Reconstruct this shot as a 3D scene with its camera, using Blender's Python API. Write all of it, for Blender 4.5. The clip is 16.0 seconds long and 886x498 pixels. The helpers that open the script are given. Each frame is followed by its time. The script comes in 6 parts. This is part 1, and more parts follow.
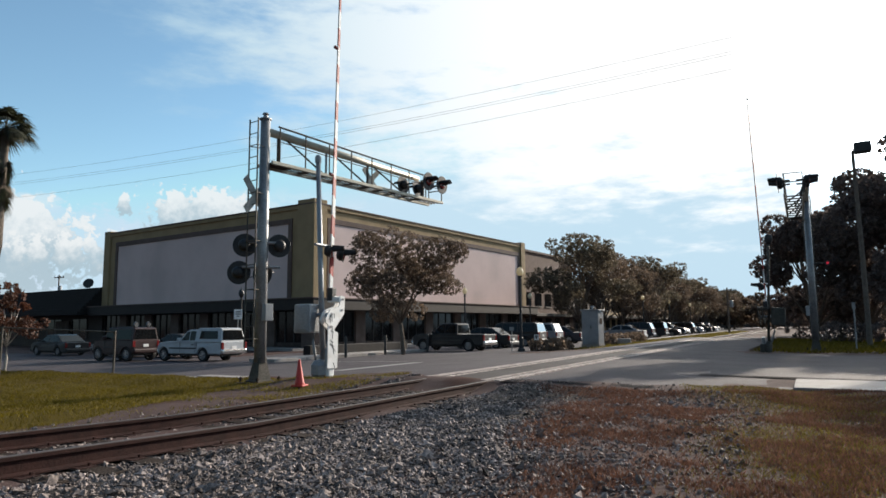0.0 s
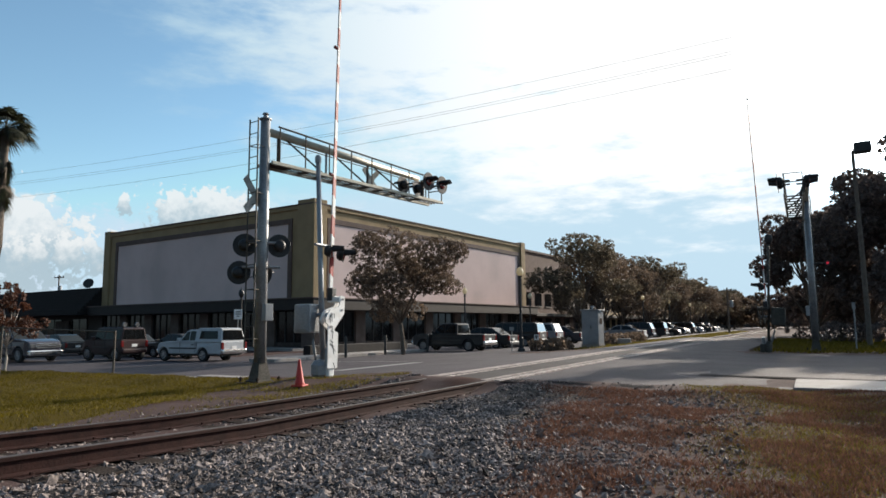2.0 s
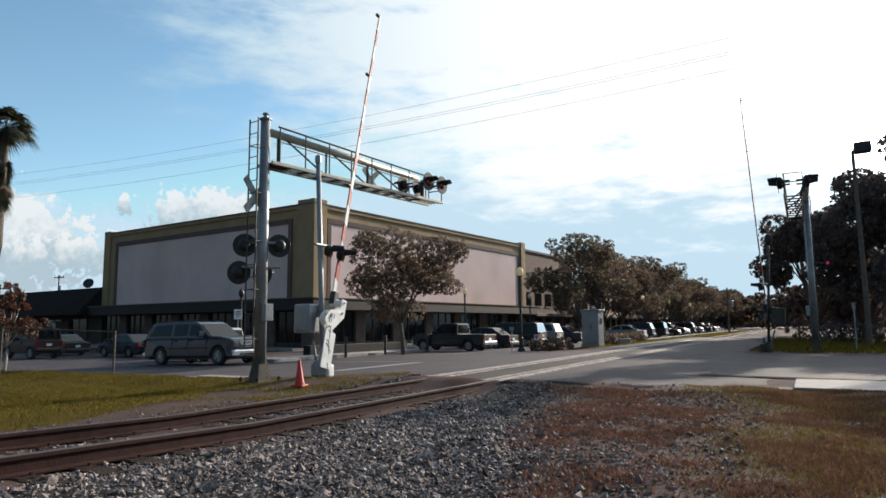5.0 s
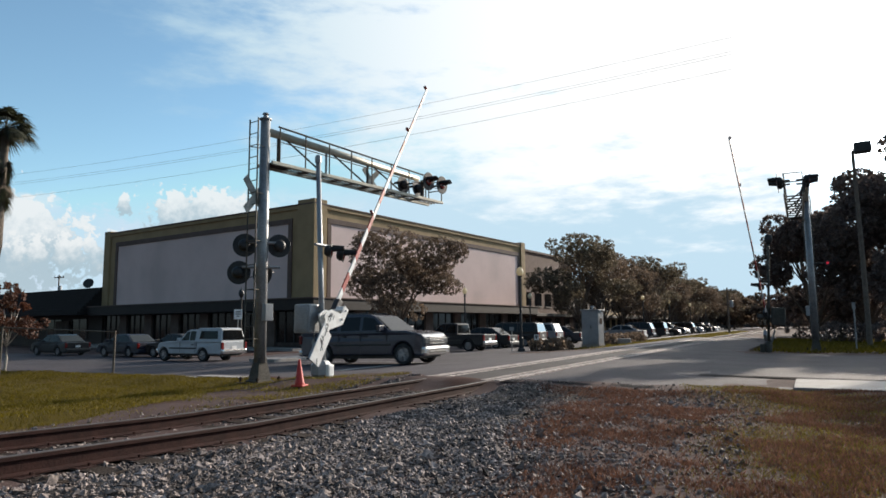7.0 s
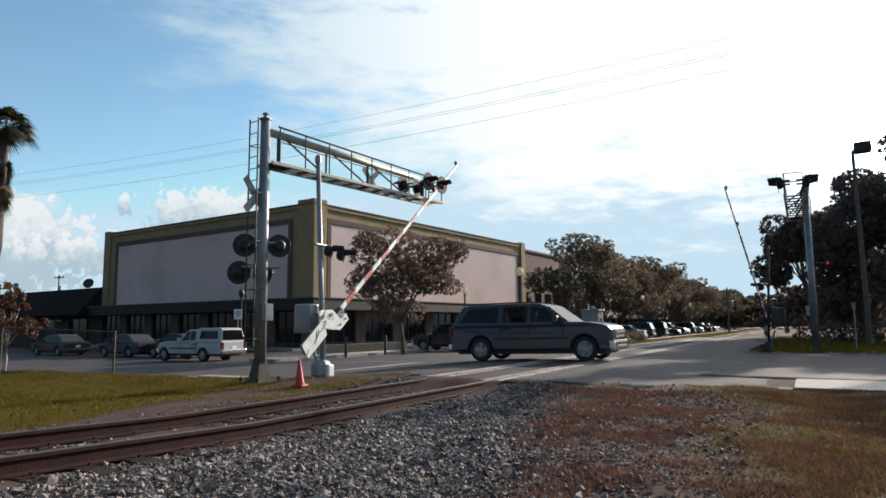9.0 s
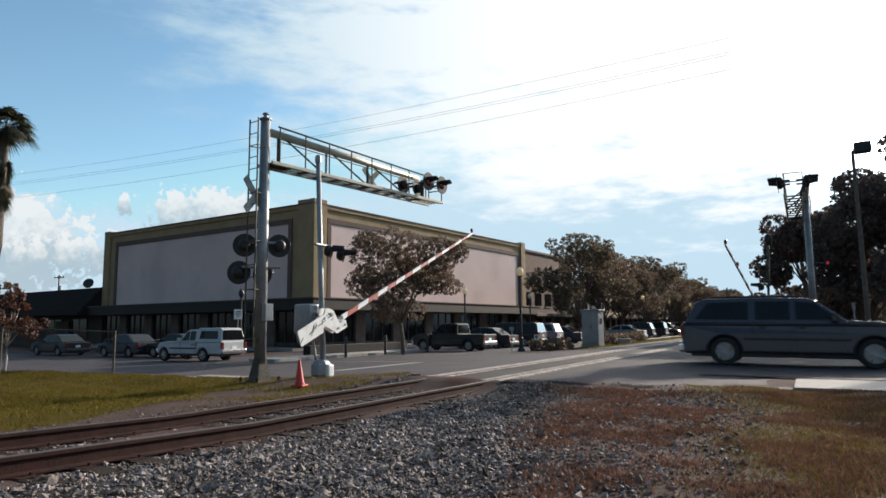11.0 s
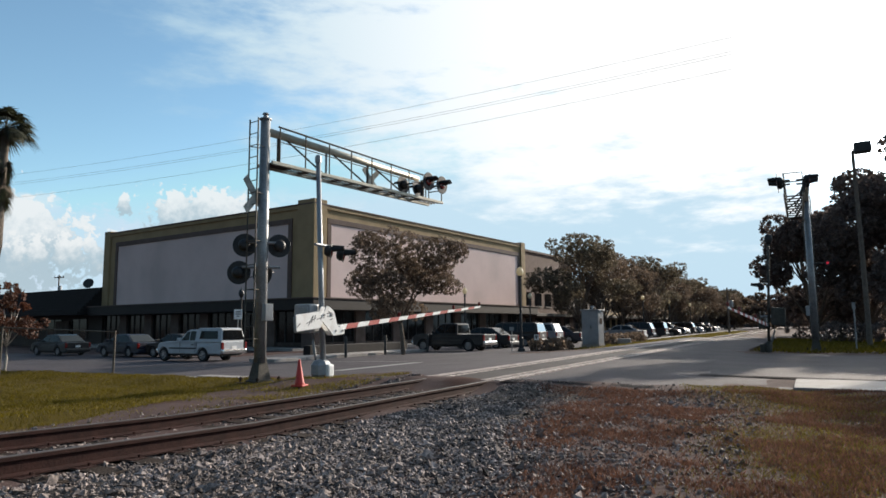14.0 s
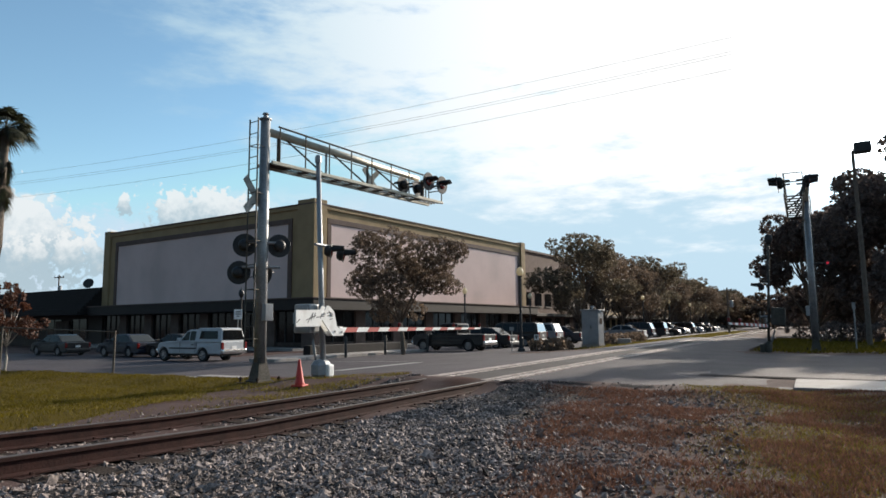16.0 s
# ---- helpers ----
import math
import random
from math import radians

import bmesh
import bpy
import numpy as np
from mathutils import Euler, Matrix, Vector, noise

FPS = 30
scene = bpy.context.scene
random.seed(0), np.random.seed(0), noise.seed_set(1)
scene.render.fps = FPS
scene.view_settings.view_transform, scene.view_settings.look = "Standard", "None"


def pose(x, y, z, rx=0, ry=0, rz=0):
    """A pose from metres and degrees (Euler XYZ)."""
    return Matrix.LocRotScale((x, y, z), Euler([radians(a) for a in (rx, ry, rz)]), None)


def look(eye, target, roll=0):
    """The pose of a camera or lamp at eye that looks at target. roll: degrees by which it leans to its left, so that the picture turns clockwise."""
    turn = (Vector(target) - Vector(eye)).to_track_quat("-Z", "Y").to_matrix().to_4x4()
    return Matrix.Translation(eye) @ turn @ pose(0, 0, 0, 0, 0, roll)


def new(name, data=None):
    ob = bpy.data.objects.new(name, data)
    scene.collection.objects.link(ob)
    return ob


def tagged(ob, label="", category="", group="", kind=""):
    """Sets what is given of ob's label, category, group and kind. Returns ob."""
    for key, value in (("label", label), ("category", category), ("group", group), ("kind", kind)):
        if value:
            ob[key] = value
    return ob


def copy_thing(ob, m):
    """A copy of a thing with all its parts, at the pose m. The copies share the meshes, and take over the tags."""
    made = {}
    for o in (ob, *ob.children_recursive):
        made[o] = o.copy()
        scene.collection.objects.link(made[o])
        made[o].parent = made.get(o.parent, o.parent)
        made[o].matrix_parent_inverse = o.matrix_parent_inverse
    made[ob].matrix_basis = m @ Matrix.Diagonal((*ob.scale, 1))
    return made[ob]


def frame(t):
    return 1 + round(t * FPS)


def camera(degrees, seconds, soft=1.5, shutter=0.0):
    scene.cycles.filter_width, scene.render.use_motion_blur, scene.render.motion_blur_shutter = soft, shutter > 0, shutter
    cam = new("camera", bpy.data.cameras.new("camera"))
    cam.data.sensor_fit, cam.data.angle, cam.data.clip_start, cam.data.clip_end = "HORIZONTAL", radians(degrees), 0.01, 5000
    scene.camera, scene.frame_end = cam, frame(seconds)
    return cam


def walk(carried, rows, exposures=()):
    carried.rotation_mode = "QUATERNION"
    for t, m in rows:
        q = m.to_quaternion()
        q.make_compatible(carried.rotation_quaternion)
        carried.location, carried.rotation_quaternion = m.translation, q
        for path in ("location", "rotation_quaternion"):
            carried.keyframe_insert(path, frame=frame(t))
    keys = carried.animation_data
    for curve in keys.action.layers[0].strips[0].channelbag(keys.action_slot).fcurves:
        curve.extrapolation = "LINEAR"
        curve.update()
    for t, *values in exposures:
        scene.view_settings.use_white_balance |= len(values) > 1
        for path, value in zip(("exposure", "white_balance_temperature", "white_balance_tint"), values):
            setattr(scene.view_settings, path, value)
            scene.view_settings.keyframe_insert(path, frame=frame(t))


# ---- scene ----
# camera: standing on a tripod beside the track
cam = camera(67.2, 16.0, soft=1.6, shutter=0.5)
EYE = Vector((0.0, 0.0, 1.15))
AIM = EYE + Vector((-0.47405, 0.87302, 0.11449)) * 10
STAND = look(EYE, AIM, -0.435)
walk(cam, [(0.0, STAND), (16.0, STAND)])

# ---------------------------------------------------------------- light
SUN_AZ, SUN_EL = 14.0, 19.0          # degrees from +Y towards +X, and above the horizon
sun_dir = Vector((math.sin(radians(SUN_AZ)) * math.cos(radians(SUN_EL)),
                  math.cos(radians(SUN_AZ)) * math.cos(radians(SUN_EL)), math.sin(radians(SUN_EL))))
sun = new("sun", bpy.data.lights.new("sun", "SUN"))
sun.data.energy, sun.data.angle, sun.data.color = 5.0, radians(0.6), (1.0, 0.88, 0.74)
sun.matrix_world = look(sun_dir * 100, (0, 0, 0))
scene.view_settings.exposure = 0.3


def make_world():
    w = bpy.data.worlds.new("sky")
    scene.world = w
    w.use_nodes = True
    nt = w.node_tree
    nt.nodes.clear()
    N, L = nt.nodes.new, nt.links.new
    sky = N("ShaderNodeTexSky")
    sky.sky_type, sky.sun_disc = "NISHITA", False
    sky.sun_elevation, sky.sun_rotation = radians(SUN_EL), radians(SUN_AZ)
    sky.air_density, sky.dust_density, sky.ozone_density = 1.0, 0.15, 1.6
    tc = N("ShaderNodeTexCoord")

    def math_node(op, a, b=None, c=None, clamp=False):
        m = N("ShaderNodeMath")
        m.operation, m.use_clamp = op, clamp
        for i, v in enumerate((a, b, c)):
            if v is None:
                continue
            if isinstance(v, (int, float)):
                m.inputs[i].default_value = v
            else:
                L(v, m.inputs[i])
        return m.outputs[0]

    def ramp(v, lo, hi):
        m = N("ShaderNodeMapRange")
        m.interpolation_type = "SMOOTHSTEP"
        L(v, m.inputs[0])
        m.inputs[1].default_value, m.inputs[2].default_value = lo, hi
        return m.outputs[0]

    def noise_node(scale, detail, stretch, rough=0.55, off=0.0, turn=0.0):
        mp = N("ShaderNodeMapping")
        mp.inputs["Scale"].default_value = stretch
        mp.inputs["Rotation"].default_value = (0, 0, radians(turn))
        mp.inputs["Location"].default_value = (off, off * 0.7, off * 0.3)
        L(tc.outputs["Generated"], mp.inputs["Vector"])
        n = N("ShaderNodeTexNoise")
        n.inputs["Scale"].default_value, n.inputs["Detail"].default_value, n.inputs["Roughness"].default_value = scale, detail, rough
        L(mp.outputs[0], n.inputs["Vector"])
        return n.outputs["Fac"]

    sep = N("ShaderNodeSeparateXYZ")
    L(tc.outputs["Generated"], sep.inputs[0])
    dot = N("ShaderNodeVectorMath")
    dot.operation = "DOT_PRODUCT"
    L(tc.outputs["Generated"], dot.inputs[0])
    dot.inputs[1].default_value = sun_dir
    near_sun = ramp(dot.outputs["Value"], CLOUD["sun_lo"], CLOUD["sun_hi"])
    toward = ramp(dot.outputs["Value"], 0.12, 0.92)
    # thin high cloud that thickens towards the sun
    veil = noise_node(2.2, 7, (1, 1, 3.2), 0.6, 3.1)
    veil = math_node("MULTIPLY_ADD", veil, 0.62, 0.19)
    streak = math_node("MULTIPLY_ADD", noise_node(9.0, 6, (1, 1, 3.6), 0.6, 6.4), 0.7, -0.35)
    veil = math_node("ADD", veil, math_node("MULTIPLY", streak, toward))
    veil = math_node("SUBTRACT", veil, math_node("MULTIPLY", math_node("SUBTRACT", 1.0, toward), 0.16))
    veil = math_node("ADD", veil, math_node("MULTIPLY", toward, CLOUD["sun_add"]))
    veil = math_node("SUBTRACT", veil, math_node("MULTIPLY", ramp(sep.outputs["Z"], 0.31, 0.07), CLOUD["low_cut"]))
    veil = ramp(veil, CLOUD["veil_lo"], CLOUD["veil_hi"])
    # heaped cloud low over the roofs
    heap = noise_node(5.0, 8, (1, 1, 1.7), 0.57, CLOUD["heap_off"], -6.5)
    low = ramp(sep.outputs["Z"], CLOUD["heap_top"], 0.03)
    heap = math_node("ADD", heap, math_node("MULTIPLY", low, 0.26))
    heap = ramp(heap, 0.60, 0.63)
    heap = math_node("MULTIPLY", heap, ramp(sep.outputs["Z"], 0.212, 0.165))
    heap = math_node("MULTIPLY", heap, math_node("SUBTRACT", 1.0, math_node("MULTIPLY", near_sun, 1.6, clamp=True)))
    cover = veil
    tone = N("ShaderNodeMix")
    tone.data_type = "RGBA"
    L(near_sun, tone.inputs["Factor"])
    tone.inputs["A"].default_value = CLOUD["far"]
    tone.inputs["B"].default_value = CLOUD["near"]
    tint = N("ShaderNodeMix")
    tint.data_type, tint.blend_type = "RGBA", "MULTIPLY"
    tint.inputs["Factor"].default_value = 1.0
    L(sky.outputs[0], tint.inputs["A"])
    tint.inputs["B"].default_value = CLOUD["sky_gain"]
    clear = N("ShaderNodeMix")
    clear.data_type, clear.blend_type = "RGBA", "DARKEN"
    clear.inputs["Factor"].default_value = 1.0
    L(tint.outputs["Result"], clear.inputs["A"])
    clear.inputs["B"].default_value = CLOUD["clear_most"]
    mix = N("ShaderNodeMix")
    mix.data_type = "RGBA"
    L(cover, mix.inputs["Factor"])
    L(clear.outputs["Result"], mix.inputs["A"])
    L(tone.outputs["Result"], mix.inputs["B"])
    piled = N("ShaderNodeMix")
    piled.data_type, piled.blend_type = "RGBA", "LIGHTEN"
    L(math_node("MULTIPLY", heap, 0.45), piled.inputs["Factor"])
    L(mix.outputs["Result"], piled.inputs["A"])
    shade = N("ShaderNodeMix")
    shade.data_type = "RGBA"
    L(ramp(noise_node(7.0, 6, (1, 1, 1.4), 0.5, 5.0), 0.35, 0.6), shade.inputs["Factor"])
    shade.inputs["A"].default_value = (4.5, 5.2, 6.1, 1)
    shade.inputs["B"].default_value = CLOUD["heap"]
    L(shade.outputs["Result"], piled.inputs["B"])
    # cumulus heads standing over the roofs: azimuth, elevation, half width, half height
    az = math_node("ARCTAN2", sep.outputs["X"], sep.outputs["Y"])
    el = math_node("ARCSINE", sep.outputs["Z"])
    ragged = math_node("MULTIPLY_ADD", noise_node(26.0, 7, (1, 1, 1.1), 0.58, 2.2), 1.5, -0.75)
    ragged = math_node("ADD", ragged, math_node("MULTIPLY_ADD", noise_node(85.0, 4, (1, 1, 1), 0.6, 7.7), 1.9, -0.95))
    over = piled.outputs["Result"]
    for a0, e0, ra, re in CUMULUS:
        da = math_node("POWER", math_node("ABSOLUTE", math_node("DIVIDE", math_node("SUBTRACT", az, a0), ra)), 2.0)
        up = math_node("DIVIDE", math_node("SUBTRACT", el, e0), re)
        de = math_node("POWER", math_node("ABSOLUTE", up), 2.0)
        body = math_node("SUBTRACT", math_node("ADD", 1.0, ragged), math_node("SQRT", math_node("ADD", da, de)))
        mask = math_node("MULTIPLY", ramp(body, 0.0, 0.2), ramp(up, -1.9, -0.6))
        lit = N("ShaderNodeMix")
        lit.data_type = "RGBA"
        L(ramp(math_node("MULTIPLY_ADD", ragged, 0.8, up), -0.45, 0.75), lit.inputs["Factor"])
        lit.inputs["A"].default_value = (3.5, 4.5, 5.1, 1)
        lit.inputs["B"].default_value = (6.9, 7.2, 7.3, 1)
        head = N("ShaderNodeMix")
        head.data_type = "RGBA"
        L(math_node("MULTIPLY", mask, 0.9), head.inputs["Factor"])
        L(over, head.inputs["A"])
        L(lit.outputs["Result"], head.inputs["B"])
        over = head.outputs["Result"]
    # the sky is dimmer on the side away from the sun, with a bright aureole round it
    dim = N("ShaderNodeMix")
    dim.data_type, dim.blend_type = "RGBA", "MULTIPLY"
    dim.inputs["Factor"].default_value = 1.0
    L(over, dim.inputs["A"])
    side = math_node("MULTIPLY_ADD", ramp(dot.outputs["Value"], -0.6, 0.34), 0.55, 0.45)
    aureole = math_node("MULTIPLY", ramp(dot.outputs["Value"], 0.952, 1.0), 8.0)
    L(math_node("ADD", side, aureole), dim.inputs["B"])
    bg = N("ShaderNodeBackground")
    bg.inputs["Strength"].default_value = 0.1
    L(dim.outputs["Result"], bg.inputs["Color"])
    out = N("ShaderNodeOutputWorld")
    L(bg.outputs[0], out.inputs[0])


CUMULUS = ((-1.075, 0.105, 0.098, 0.07), (-0.949, 0.164, 0.012, 0.016), (-0.84, 0.158, 0.09, 0.040), (-0.93, 0.095, 0.14, 0.035))
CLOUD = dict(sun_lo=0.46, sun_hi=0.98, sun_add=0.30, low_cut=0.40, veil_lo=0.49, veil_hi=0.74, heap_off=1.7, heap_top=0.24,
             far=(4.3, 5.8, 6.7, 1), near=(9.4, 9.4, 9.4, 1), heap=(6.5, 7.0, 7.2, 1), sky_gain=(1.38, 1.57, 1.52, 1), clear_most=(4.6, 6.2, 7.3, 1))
make_world()


# ---------------------------------------------------------------- materials
def material(name, a, b=None, rough=0.8, metal=0.0, scale=8.0, fine=60.0, bump=0.0, bump_scale=80.0, coat=0.0,
             island=0.0, obj_random=0.0, spec=0.5, contrast=(0.35, 0.65), stain=None, stain_scale=1.5, stain_amount=0.6, alpha=1.0, through_light=0.0):
    """Two tones mixed by coarse and fine noise, an optional stain, relief and variation from piece to piece."""
    m = bpy.data.materials.new(name)
    m.use_nodes = True
    nt = m.node_tree
    p = nt.nodes["Principled BSDF"]
    N, L = nt.nodes.new, nt.links.new
    b = b or a
    tc = N("ShaderNodeTexCoord")

    def noise_fac(s, d=5.0):
        n = N("ShaderNodeTexNoise")
        n.inputs["Scale"].default_value, n.inputs["Detail"].default_value = s, d
        L(tc.outputs["Object"], n.inputs["Vector"])
        return n.outputs["Fac"]

    def mixed(f, c1, c2, kind="MIX"):
        x = N("ShaderNodeMix")
        x.data_type, x.blend_type = "RGBA", kind
        for s, v in (("Factor", f), ("A", c1), ("B", c2)):
            if isinstance(v, (int, float)):
                x.inputs[s].default_value = v
            elif isinstance(v, tuple):
                x.inputs[s].default_value = (*v[:3], 1)
            else:
                L(v, x.inputs[s])
        return x.outputs["Result"]

    def ranged(v, lo, hi):
        r = N("ShaderNodeMapRange")
        r.interpolation_type = "SMOOTHSTEP"
        L(v, r.inputs[0])
        r.inputs[1].default_value, r.inputs[2].default_value = lo, hi
        return r.outputs[0]

    add = N("ShaderNodeMath")
    add.operation = "MULTIPLY_ADD"
    L(noise_fac(fine, 3.0), add.inputs[0])
    add.inputs[1].default_value = 0.5
    half = N("ShaderNodeMath")
    half.operation = "MULTIPLY"
    L(noise_fac(scale, 6.0), half.inputs[0])
    half.inputs[1].default_value = 0.5
    L(half.outputs[0], add.inputs[2])
    col = mixed(ranged(add.outputs[0], *contrast), a, b)
    if stain:
        f = ranged(noise_fac(stain_scale, 7.0), 0.48, 0.68)
        s = N("ShaderNodeMath")
        s.operation = "MULTIPLY"
        L(f, s.inputs[0])
        s.inputs[1].default_value = stain_amount
        col = mixed(s.outputs[0], col, stain)
    for amount, node, sock in ((island, "ShaderNodeNewGeometry", "Random Per Island"), (obj_random, "ShaderNodeObjectInfo", "Random")):
        if amount:
            g = N(node)
            hsv = N("ShaderNodeHueSaturation")
            r = N("ShaderNodeMapRange")
            L(g.outputs[sock], r.inputs[0])
            r.inputs[3].default_value, r.inputs[4].default_value = 1 - amount, 1 + amount
            L(r.outputs[0], hsv.inputs["Value"])
            L(col, hsv.inputs["Color"])
            col = hsv.outputs["Color"]
    L(col, p.inputs["Base Color"])
    p.inputs["Roughness"].default_value, p.inputs["Metallic"].default_value = rough, metal
    p.inputs["Specular IOR Level"].default_value = spec
    p.inputs["Coat Weight"].default_value = coat
    p.inputs["Coat Roughness"].default_value = 0.06
    if bump:
        bp = N("ShaderNodeBump")
        bp.inputs["Strength"].default_value, bp.inputs["Distance"].default_value = bump, 0.02
        L(noise_fac(bump_scale, 6.0), bp.inputs["Height"])
        L(bp.outputs[0], p.inputs["Normal"])
    if through_light:
        tr = N("ShaderNodeBsdfTranslucent")
        L(col, tr.inputs["Color"])
        mx = N("ShaderNodeMixShader")
        mx.inputs[0].default_value = through_light
        out = nt.nodes["Material Output"]
        L(p.outputs[0], mx.inputs[1])
        L(tr.outputs[0], mx.inputs[2])
        L(mx.outputs[0], out.inputs["Surface"])
    return m


def glowing(name, color, strength):
    m = bpy.data.materials.new(name)
    m.use_nodes = True
    p = m.node_tree.nodes["Principled BSDF"]
    p.inputs["Base Color"].default_value = (*color, 1)
    p.inputs["Emission Color"].default_value = (*color, 1)
    p.inputs["Emission Strength"].default_value = strength
    return m


